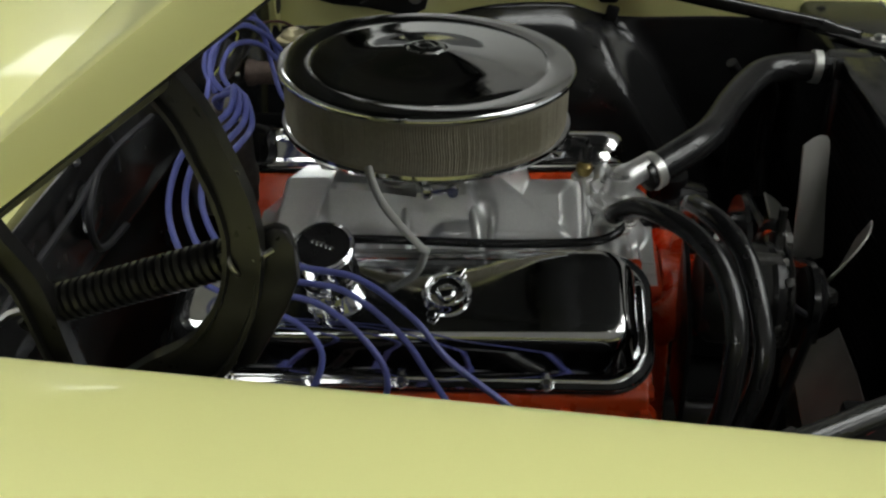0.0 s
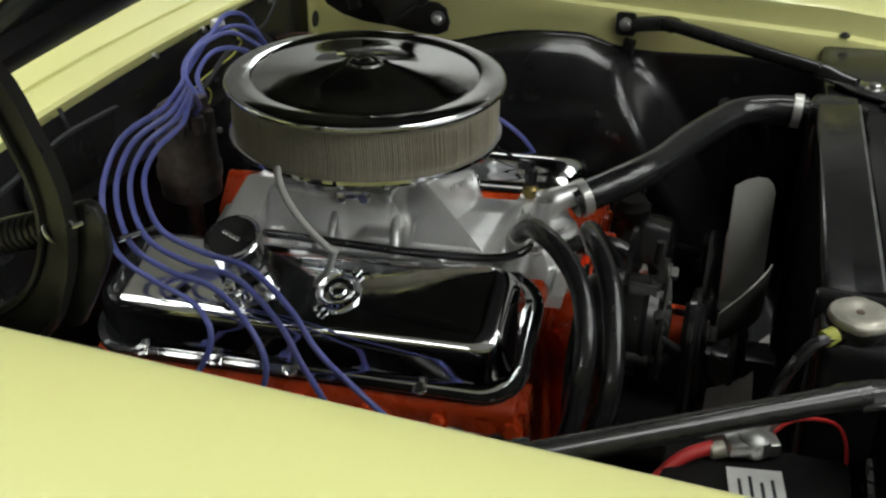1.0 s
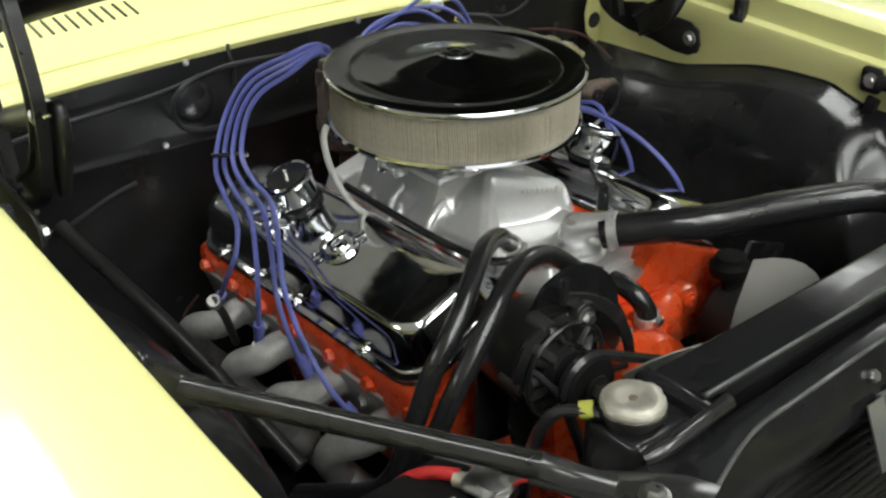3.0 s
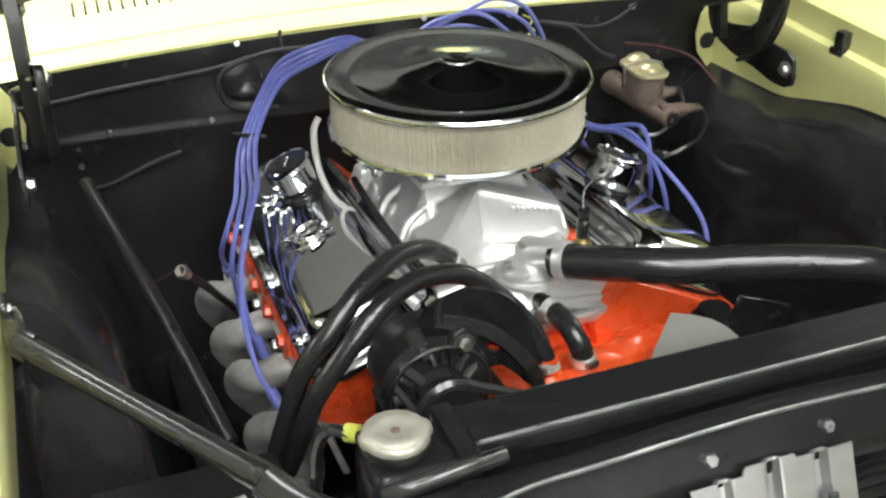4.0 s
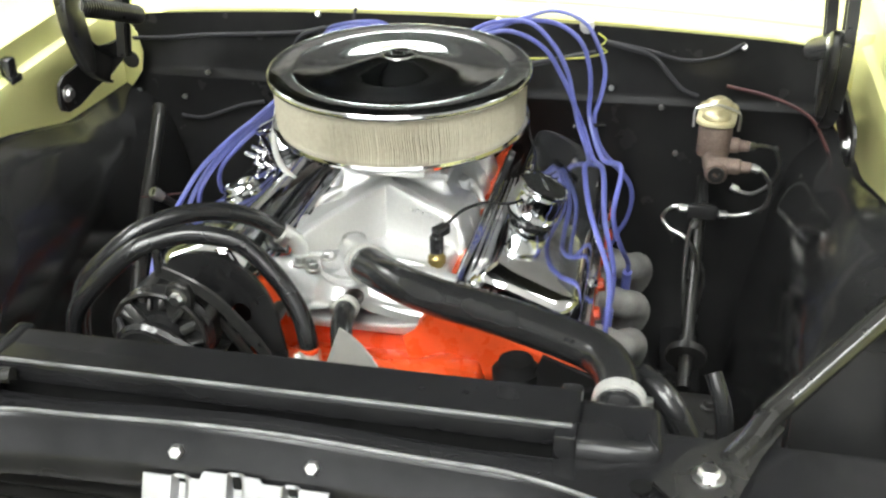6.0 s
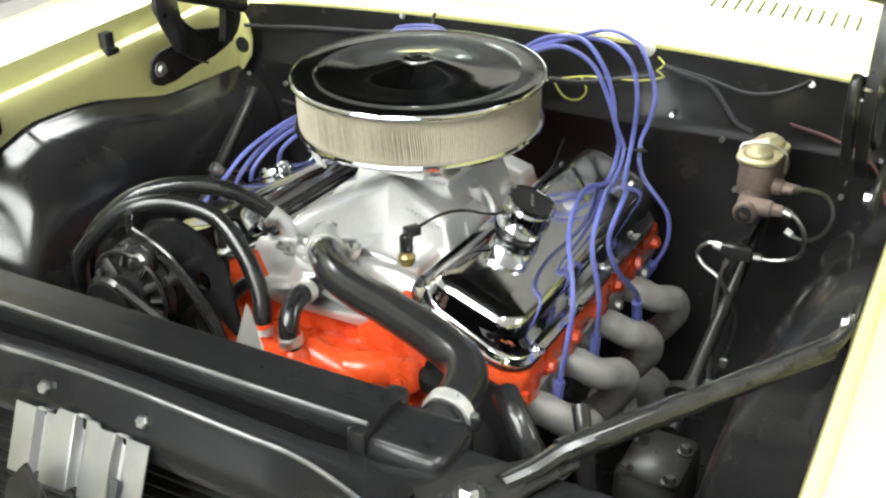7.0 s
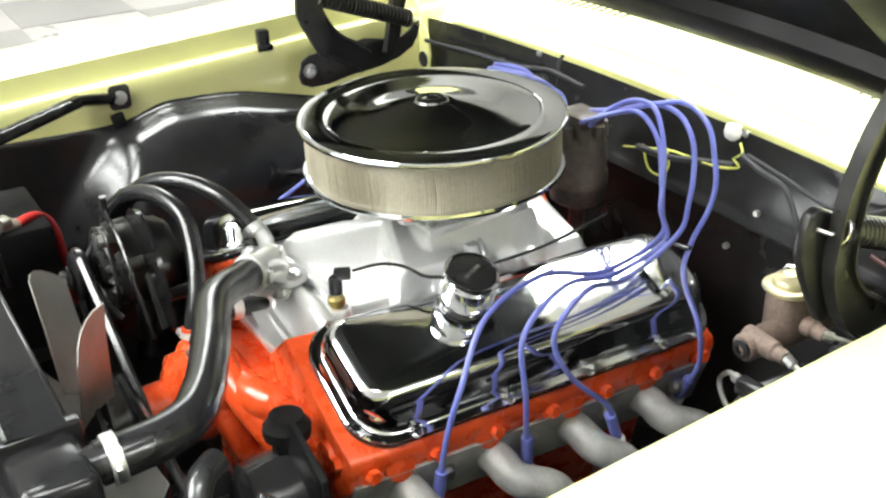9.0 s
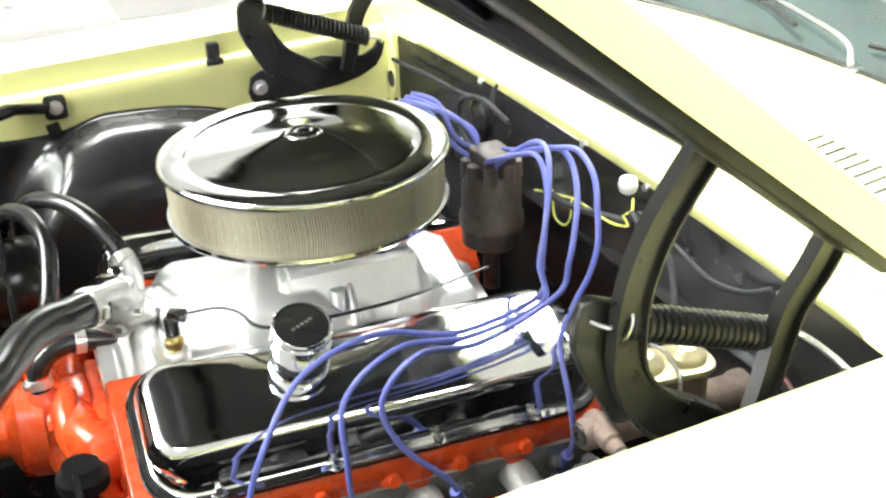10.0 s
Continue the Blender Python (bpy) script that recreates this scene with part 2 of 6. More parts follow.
# ---- room ----
def build_room():
    half, high = 7.0, 3.8
    fl = solo("floor", box((2 * half, 2 * half, 0.1), pose(0, 0, -0.052)), FLOOR_LIGHT, (0, 0, -0.05), "light grey polished floor under the car", "floor", kind="structure")
    # walls and ceiling are unseen; their tones are chosen to shape reflected light
    for name, sx, sy, cx, cy in (("wall_north", 2 * half, 0.2, 0, half + 0.1),
                                 ("wall_east", 0.2, 2 * half + 0.4, half + 0.1, 0), ("wall_west", 0.2, 2 * half + 0.4, -half - 0.1, 0)):
        solo(name, box((sx, sy, high), pose(cx, cy, high / 2)), GREY_WALL if name == "wall_north" else WALL_PAINT, (cx, cy, 0), "plain grey wall out of view, kept dark to dim reflections" if name == "wall_north" else "plain white wall out of view, kept pale to brighten reflections", "wall", kind="structure")
    # unseen dark bands added low on the side walls to absorb bounce
    for s in (-1, 1):
        solo("bounce_absorber", box((0.02, 2 * half - 0.1, 2.1), pose(s * (half - 0.014), 0, 1.05)), GREY_WALL, (s * half, 0, 0), "dark grey band out of view, added to cut the wall's bounce light", "wall band", kind="structure")
    # the front wall, out of view, gets an assumed opening for added front light
    gate, lintel = 4.2, 3.0
    bm = bmesh.new()
    for x in (-1, 1):
        add_box(bm, (half - gate, 0.2, high), pose(x * (half + gate) / 2, -half - 0.1, high / 2))
    add_box(bm, (2 * gate, 0.2, high - lintel), pose(0, -half - 0.1, (high + lintel) / 2))
    solo("wall_south", bm, GREY_WALL, (0, -half - 0.1, 0), "plain grey wall out of view, with an assumed opening for front light", "wall", kind="structure")
    # unseen glowing sheet, added as a soft source low in front
    solo("backdrop", box((2 * gate + 1.5, 0.02, lintel + 0.6), pose(0, -half - 0.6, lintel / 2 + 0.1)), FRONT_FILL, (0, -half - 0.6, 0), "glowing sheet out of view, added to light the bay from the front", "sky", kind="structure")
    solo("ceiling", box((2 * half + 0.4, 2 * half + 0.4, 0.15), pose(0, 0, high + 0.075)), CEILING, (0, 0, high), "plain white ceiling out of view, kept pale to bounce light", "ceiling", kind="structure")
    # unseen panels, added where they tune fender light, bay light and lid reflections
    for ix, iy in ((-1.0, -0.3), (-1.0, 1.9), (1.4, -0.3), (-1.3, -3.0), (0.3, -3.0), (-1.5, -5.2), (0.1, -5.2), (-5.4, 1.8), (5.4, 1.7)):
        lamp = thing("fill_light_panel", (ix, iy, high - 0.06), "wide white light panel out of view, added to light the scene", "ceiling light", "ceiling lights")
        part("housing", plate(rounded(1.3, 1.9, 0.03), 0.05, pose(ix, iy, high - 0.05), 0.004), WALL_PAINT, lamp)
        part("diffuser", plate(rounded(1.2, 1.8, 0.02), 0.012, pose(ix, iy, high - 0.064), 0.002), PANEL_GLOW, lamp, "glowing white diffuser")
    tile = 0.6
    me = None
    for i in range(-8, 9):
        for j in range(-8, 9):
            if (i + j) % 2:
                ob = new("tile", me or finish("tile", plate(rounded(tile - 0.004, tile - 0.004, 0.004, 2), 0.003, Matrix()), FLOOR_DARK, (0, 0, 0)))
                me = ob.data
                ob.parent = fl
                ob.location = (i * tile, j * tile, 0.05)


build_room()


# ---- car body ----
def top_z(y):
    return 0.928 + 0.052 * y - 0.06 * max(0.0, -0.6 - y)


WALL_FOOT = ((-1.1, 0.80), (-0.44, 0.803), (-0.28, 0.797), (-0.23, 0.80), (-0.19, 0.82), (-0.1, 0.818), (-0.04, 0.812), (0.08, 0.782), (0.13, 0.768), (0.45, 0.76))


def foot_z(y):
    return sum(foot_line(y + d) for d in (-0.024, -0.012, 0.0, 0.012, 0.024)) / 5


def foot_line(y):
    for (a, za), (b, zb) in zip(WALL_FOOT, WALL_FOOT[1:]):
        if a <= y <= b:
            return za + (zb - za) * (y - a) / (b - a)
    return WALL_FOOT[-1][1]


def ease(a, b, v):
    t = min(1.0, max(0.0, (v - a) / (b - a)))
    return t * t * (3 - 2 * t)


def refine(pts, n):
    """A smooth curve through pts with n steps between each two."""
    p = [Vector(q) for q in pts]
    p = [2 * p[0] - p[1]] + p + [2 * p[-1] - p[-2]]
    out = []
    for a, b, c, d in zip(p, p[1:], p[2:], p[3:]):
        for k in range(n):
            t = k / n
            out.append(0.5 * (2 * b + (c - a) * t + (2 * a - 5 * b + 4 * c - d) * t * t + (3 * b - a - 3 * c + d) * t ** 3))
    return out + [p[-2]]


car = thing("car", (0, 0, 0), "pale yellow classic car with its hood open, black engine bay", "car")


def fender(s):
    ys = [-1.05 + 0.025 * k for k in range(67)]
    grid = []
    for y in ys:
        zt, zb = top_z(y), foot_z(y)
        nose = ease(-0.75, -1.05, y)
        row = [(0.617, zb - 0.02), (0.617, zb), (0.618, zb + 0.02), (0.618, zt - 0.075), (0.6195, zt - 0.055), (0.623, zt - 0.046), (0.636, zt - 0.041),
               (0.6385, zt - 0.035), (0.6395, zt - 0.012), (0.641, zt - 0.003), (0.6455, zt), (0.652, zt + 0.002), (0.69, zt + 0.008), (0.74, zt + 0.009),
               (0.79, zt + 0.003), (0.83, zt - 0.008), (0.86, zt - 0.022), (0.885, zt - 0.045), (0.898, zt - 0.075), (0.906, zt - 0.13), (0.915, 0.7), (0.92, 0.55), (0.905, 0.4), (0.885, 0.28)]
        grid.append([(s * (x - 0.06 * nose * max(0, x - 0.65) / 0.25), y, z) for x, z in row])
    f = part("fender", sheet(grid), YELLOW, car, "pale yellow painted fender")
    # fender bolts and seal bumper on the gutter
    part("bumper_stop", join(box((0.018, 0.022, 0.035), pose(s * 0.632, 0.018, 0.897), 0.004), box((0.012, 0.03, 0.012), pose(s * 0.625, 0.018, 0.882), 0.003)), RUBBER, f, "black rubber hood stop")
    part("clip", box((0.012, 0.022, 0.026), pose(s * 0.612, -0.262, 0.808, 12), 0.003), BLACK, f)
    for y in (-0.62, -0.78):
        part("bolt", bolt_bm((s * 0.628, y, top_z(y) - 0.041), (0, 0, 1), 0.006), BLACK_METAL, f)
    # rounded tongue at the rear end of the gutter, with its grey sealer
    tongue = part("tongue", plate([(-0.012, -0.065), (0.02, -0.05), (0.043, -0.02), (0.05, 0.015), (0.043, 0.05), (0.02, 0.085), (0.005, 0.11), (-0.03, 0.11), (-0.03, -0.065)],
                          0.004, Matrix.Translation((s * 0.628, 0.338, 0.81)) @ Matrix.Diagonal((-s, 1, 1, 1)) @ pose(0, 0, 0, 90), 0.001), YELLOW, f)
    part("sealer", lathe([(0.016, 0), (0.015, 0.002), (0.008, 0.003), (0, 0.003)], along((s * 0.603, 0.3345, 0.81), (s * 0.603, 0.2, 0.81)), 16), GREY_WIRE, f, "grey sealer patch")
    return f


def inner_fender(s):
    # rows follow the leaning front edge of the wheelhouse, where the panel swells inward
    grid = []
    for k in range(181):
        u = -1.0 + 0.0075 * k
        lean = ease(-0.95, -0.5, u) * (1 - ease(-0.1, 0.3, u))
        b = ease(-0.315, -0.225, u) * (1 - 0.25 * ease(0.2, 0.34, u))
        zb = foot_z(u)
        flat = refine([(0.619, 0, zb + 0.006), (0.616, 0, zb), (0.615, 0, zb - 0.012), (0.614, 0, zb - 0.05), (0.612, 0, 0.70), (0.61, 0, 0.62), (0.607, 0, 0.54), (0.6, 0, 0.46), (0.59, 0, 0.38), (0.57, 0, 0.30)], 4)
        bulge = refine([(0.619, 0, zb + 0.006), (0.612, 0, zb), (0.60, 0, zb - 0.006), (0.565, 0, zb - 0.024), (0.53, 0, zb - 0.062), (0.505, 0, zb - 0.12), (0.49, 0, 0.58), (0.478, 0, 0.49), (0.47, 0, 0.40), (0.46, 0, 0.30)], 4)
        row = []
        for p, q in zip(flat, bulge):
            z = p.z * (1 - b) + q.z * b
            drop = 0.79 - z
            row.append((s * (p.x * (1 - b) + q.x * b), u - 0.3 * (drop + math.sqrt(drop * drop + 0.0009)) * lean, z))
        grid.append(row)
    f = part("inner_fender", sheet(grid), BLACK_GLOSS, car, "glossy black inner fender")
    return f


def cowl():
    # lip over the firewall, seam, then the panel that rises to the windscreen
    xs = [-0.66 + 0.03 * k for k in range(45)]
    grid = []
    for x in xs:
        e = 0.025 * (abs(x) / 0.6) ** 2
        dip = 0.03 * ease(0.53, 0.6, abs(x))
        row = [(0.366, 0.90), (0.364, 0.914), (0.368, 0.919), (0.405, 0.925), (0.4105, 0.9255), (0.4118, 0.922), (0.412, 0.905), (0.4165, 0.905), (0.4168, 0.923), (0.4185, 0.927), (0.45, 0.934), (0.52, 0.944), (0.60, 0.953), (0.70, 0.958), (0.76, 0.955), (0.79, 0.945)]
        grid.append([(x, y, z - e - (dip if y < 0.4 else 0)) for y, z in row])
    c = part("cowl_panel", sheet(grid), YELLOW, car, "pale yellow cowl panel with air slots")
    for s in (-1, 1):
        for k in range(13):
            x = s * (0.245 + 0.0195 * k)
            e = 0.025 * (abs(x) / 0.6) ** 2
            # no opening is cut: a dark bar paints the slot's shade
            part("slot", box((0.0042, 0.058, 0.004), pose(x, 0.545, 0.9472 - e, 7, 0, s * 2), 0.001), INTERIOR, c, "dark bar standing in for the shade in an air slot")
    for x, y, z in ((-0.253, 0.3585, 0.917), (0.057, 0.3585, 0.922), (0.203, 0.3585, 0.918), (0.45, 0.3585, 0.898)):
        part("bolt", bolt_bm((x, y - 0.004, z - 0.014), (0, -1, 0.4), 0.0055, 0.008, False), STEEL, c)
    return c


def firewall():
    zs = [0.25, 0.5, 0.70, 0.772, 0.776, 0.782, 0.786, 0.80, 0.84, 0.87, 0.90, 0.912]
    bow = {0.776: 0.003, 0.782: 0.003}
    grid = [[(x, 0.352 - bow.get(z, 0) * (1 if abs(x) < 0.56 else 0) - 0.004 * math.cos(5 * x), z - 0.025 * (abs(x) / 0.6) ** 2 * (1 if z > 0.85 else 0)) for x in [-0.64 + 0.04 * k for k in range(33)]] for z in zs]
    f = part("firewall", sheet(grid), BLACK, car, "satin black firewall with small bolts")
    for x, z in ((-0.462, 0.792), (-0.306, 0.79), (-0.512, 0.744), (-0.60, 0.75), (0.247, 0.808), (0.2, 0.74), (0.36, 0.70), (0.52, 0.72), (0.33, 0.78)):
        part("bolt", bolt_bm((x, 0.343, z), (0, -1, 0), 0.0048, 0.007, False), STEEL, f)
    part("grommet", lathe([(0.032, 0), (0.032, 0.008), (0.024, 0.012), (0, 0.012)], along((-0.25, 0.35, 0.845), (-0.25, 0.1, 0.845)), 24), RUBBER, f)
    return f


def radiator_support():
    # pressed panel across the front, its top flange with a crease
    xs = [-0.62 + 0.02 * k for k in range(63)]
    grid = []
    for x in xs:
        out = ease(0.2, 0.42, abs(x))
        yc = -0.664 - 0.055 * out
        z = 0.838 + 0.004 * math.cos(14 * x) * (1 - out)
        row = [(-0.585, 0.55), (-0.585, z - 0.012), (-0.59, z - 0.004), (-0.6, z - 0.002), (yc + 0.012, z - 0.001), (yc + 0.002, z - 0.001), (yc - 0.0005, z - 0.003), (yc - 0.003, z - 0.008), (yc - 0.016, z - 0.028), (yc - 0.022, z - 0.045), (yc - 0.022, z - 0.056), (yc - 0.018, z - 0.06), (yc + 0.004, z - 0.061)]
        if abs(x) < 0.33 or x < 0:
            row[0], row[1], row[2], row[3] = (-0.634, 0.72), (-0.634, z - 0.01), (-0.636, z - 0.004), (-0.64, z - 0.002)
        grid.append([(x, y, zz) for y, zz in row])
    r = part("radiator_support", sheet(grid), RAD_BLACK, car, "black pressed steel radiator support")
    # thin pale bead on the crease, in place of its paint highlight
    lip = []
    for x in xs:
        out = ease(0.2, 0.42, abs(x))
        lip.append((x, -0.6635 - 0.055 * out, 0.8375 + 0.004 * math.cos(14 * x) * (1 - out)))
    part("flange_glint", tube(lip, 0.0022, n=8), CREASE_GLINT, r, "pale bead standing in for the highlight on a paint crease")
    for x, y in ((-0.06, -0.688), (0.063, -0.686)):
        part("bolt", bolt_bm((x, y + 0.013, 0.8185), (0, -0.87, 0.5), 0.0068, 0.008, False), STEEL, r)
    # solid dark discs painted in for the shade inside two holes
    for x in (-0.325, 0.336):
        part("hole", lathe([(0.009, 0), (0.009, 0.0015), (0, 0.0015)], pose(x, -0.67, 0.8395), 16), SHADE_BLACK, r)
    # shelves beside the radiator
    for s in (-1, 1):
        part("side_panel", box((0.27, 0.006, 0.32), pose(s * 0.48, -0.625, 0.56, 0, 0, 0), 0.002), BLACK, r)
    # horizontal condenser slats and the air deflector in front
    for k in range(16):
        part("slat", box((0.64, 0.012, 0.005), pose(0, -0.636 - 0.0008 * k, 0.775 - 0.0165 * k, 20), 0.0015), BLACK_METAL, r)
    part("front_baffle", sheet([[(x, y, z) for x in (-0.6, -0.3, 0, 0.3, 0.6)] for y, z in ((-0.63, 0.5), (-0.7, 0.49), (-0.95, 0.5))]), BLACK, r)
    return r


def nose_panel():
    grid = []
    for k in range(41):
        x = -0.9 + 0.045 * k
        row = [(-0.96, 0.6), (-0.96, 0.74), (-0.955, 0.775), (-0.965, 0.79), (-1.0, 0.795), (-1.06, 0.785), (-1.09, 0.76), (-1.1, 0.72), (-1.1, 0.5)]
        grid.append([(x, y, z) for y, z in row])
    return part("nose_panel", sheet(grid), YELLOW, car, "pale yellow front header panel")


def windscreen():
    w = part("windscreen", sheet([[(0.66 * u * (1 - 0.1 * v), 0.78 - 0.06 * u * u + 0.62 * v, 0.945 + 0.40 * v - 0.02 * u * u) for u in [-1 + 0.1 * k for k in range(21)]] for v in (0, 0.5, 1)], 0.005), GLASS, car, "dark tinted windscreen glass")
    w.visible_shadow = False
    part("gasket", tube([(0.66 * u, 0.775 - 0.06 * u * u, 0.948 - 0.02 * u * u) for u in [-1 + 0.1 * k for k in range(21)]], 0.009, n=8), RUBBER, w)
    part("dashboard", sheet([[(x, y, z) for x in (-0.7, -0.3, 0, 0.3, 0.7)] for y, z in ((0.82, 0.5), (0.82, 0.93), (0.95, 0.95), (1.15, 0.93), (1.2, 0.8), (1.2, 0.5))]), INTERIOR, car, "dark dashboard behind the glass")
    part("cabin_back", sheet([[(x, y, z) for x in (-0.75, 0, 0.75)] for y, z in ((1.2, 0.3), (2.0, 0.35), (2.2, 1.3), (1.45, 1.36))]), INTERIOR, car)
    for s, x in ((1, -0.18), (1, 0.32)):
        arm = part("wiper_arm", tube([(x + 0.27, 0.755, 0.965), (x + 0.2, 0.80, 0.98), (x, 0.835, 0.993)], 0.005, n=8, flat=0.6), CHROME_SOFT, car, "chrome wiper arm")
        part("wiper_blade", tube([(x + 0.1, 0.80, 0.975), (x - 0.05, 0.83, 0.985), (x - 0.26, 0.815, 0.978)], 0.0045, n=6), RUBBER, arm)
        part("pivot", lathe([(0.012, 0), (0.011, 0.015), (0, 0.018)], pose(x + 0.27, 0.755, 0.945), 14), CHROME_SOFT, arm)


def underbody():
    for s in (-1, 1):
        wheel = part("wheel", lathe([(0.2, -0.1), (0.29, -0.1), (0.315, -0.08), (0.32, 0), (0.315, 0.08), (0.29, 0.1), (0.2, 0.1)], pose(s * 0.76, -0.1, 0.32, 0, 90), 32), RUBBER, car, "black tyre")
        part("rim", lathe([(0.2, -0.07), (0.19, 0.05), (0.05, 0.06), (0, 0.06)], pose(s * 0.76, -0.1, 0.32, 0, 90 * s), 24), CHROME_SOFT, wheel)
        part("frame_rail", box((0.07, 1.4, 0.1), pose(s * 0.4, -0.25, 0.3), 0.01), BLACK, car)
    part("splash_floor", box((1.1, 1.35, 0.01), pose(0, -0.3, 0.245), 0.002), BLACK, car)
    part("axle", box((1.4, 0.08, 0.08), pose(0, -0.1, 0.29), 0.01), BLACK, car)


for side in (-1, 1):
    fender(side)
    inner_fender(side)
cowl()
firewall()
radiator_support()
nose_panel()
windscreen()
underbody()


# ---- hood, standing open ----
HOOD = Matrix.Translation((0, 0.335, 0.995)) @ Euler((radians(-37.2), 0, 0)).to_matrix().to_4x4() @ pose(0, 0, -0.0065, 0, -0.6, 0)  # -y runs to the front edge, z is the outer side


def hood():
    h = thing("hood", (0, 0.3, 1.0), "open car hood, pale yellow outside and black beneath", "hood")
    n, length, half = 26, 1.24, 0.632

    def rear(x):
        # the rear edge sweeps back towards its corners
        return -0.13 + 0.11 * abs(x / half) ** 4

    grid = []
    for i in range(n + 1):
        row = []
        for x in [-1, -0.9995, -0.996, -0.985, -0.95, -0.8, -0.6, -0.45, -0.4, -0.3, 0, 0.3, 0.4, 0.45, 0.6, 0.8, 0.95, 0.985, 0.996, 0.9995, 1]:
            z = 0.028 + 0.02 * (1 - x * x)
            if abs(x) == 1:
                z = -0.006
            elif abs(x) > 0.998:
                z = 0.022
            elif abs(x) > 0.99:
                z = 0.0265
            y0 = rear(half * x)
            row.append(HOOD @ Vector((half * x, y0 - (length + y0) * i / n, z)))
        grid.append(row)
    part("skin", sheet(grid), YELLOW, h, "pale yellow outer skin")
    # black inner frame: border channels, cross and diagonal ribs, and the panel above
    fr = bmesh.new()
    for s in (-1, 1):
        add_box(fr, (0.06, length - 0.05, 0.026), HOOD @ pose(s * (half - 0.036), -length / 2 - 0.015, 0.004 if s < 0 else -0.004), 0.005)
        add_box(fr, (0.05, 0.95, 0.014), HOOD @ pose(s * 0.26, -length / 2, 0.006, 0, 0, s * 18), 0.005)
    for y in (-0.6, -length + 0.05):
        add_box(fr, (2 * half - 0.05, 0.085, 0.016), HOOD @ pose(0, y, 0.004), 0.005)
    part("inner_frame", fr, UNDERSIDE, h, "dull black inner bracing")
    across = [half * (-0.99 + 1.98 * k / 24) for k in range(25)]
    part("rear_channel", sheet([[HOOD @ Vector((x, rear(x) - d, z)) for x in across] for d, z in ((0.002, 0.02), (0.003, 0.0), (0.008, -0.008), (0.014, -0.011), (0.072, -0.011), (0.08, -0.006), (0.084, 0.012))]), UNDERSIDE, h, "dull black rear bracing")
    part("inner_panel", sheet([[HOOD @ Vector((x, rear(x) - 0.004 - (length + rear(x) - 0.01) * f, 0.012)) for x in across] for f in (0, 0.3, 0.65, 1)]), UNDERSIDE, h, "dull black underside")
    return h


hood()


def curved_plate(pts, widths, thick, x):
    """A flat arm in the yz plane along pts (y, z), of the given widths."""
    bm = bmesh.new()
    path = spline([(0, *p) for p in pts], 0.012)
    rows = []
    for i, q in enumerate(path):
        d = (path[min(i + 1, len(path) - 1)] - path[max(i - 1, 0)]).normalized()
        nrm = Vector((0, -d.z, d.y))
        u = i / (len(path) - 1) * (len(widths) - 1)
        k = min(int(u), len(widths) - 2)
        w = widths[k] + (widths[k + 1] - widths[k]) * (u - k)
        lip = thick * 2.2
        rows.append([Vector((x + dx, 0, 0)) + q + nrm * w * f for f, dx in ((-0.5, lip), (-0.5, -lip), (-0.38, -lip), (-0.34, -thick / 2), (0.34, -thick / 2), (0.38, -lip), (0.5, -lip), (0.5, lip), (0.42, lip), (0.40, thick / 2), (-0.40, thick / 2), (-0.42, lip))])
    vs = [[bm.verts.new(p) for p in r] for r in rows]
    for a, b in zip(vs, vs[1:]):
        for k in range(len(a)):
            j = (k + 1) % len(a)
            bm.faces.new((a[k], a[j], b[j], b[k]))
    bm.faces.new(vs[0])
    bm.faces.new(vs[-1])
    return bm


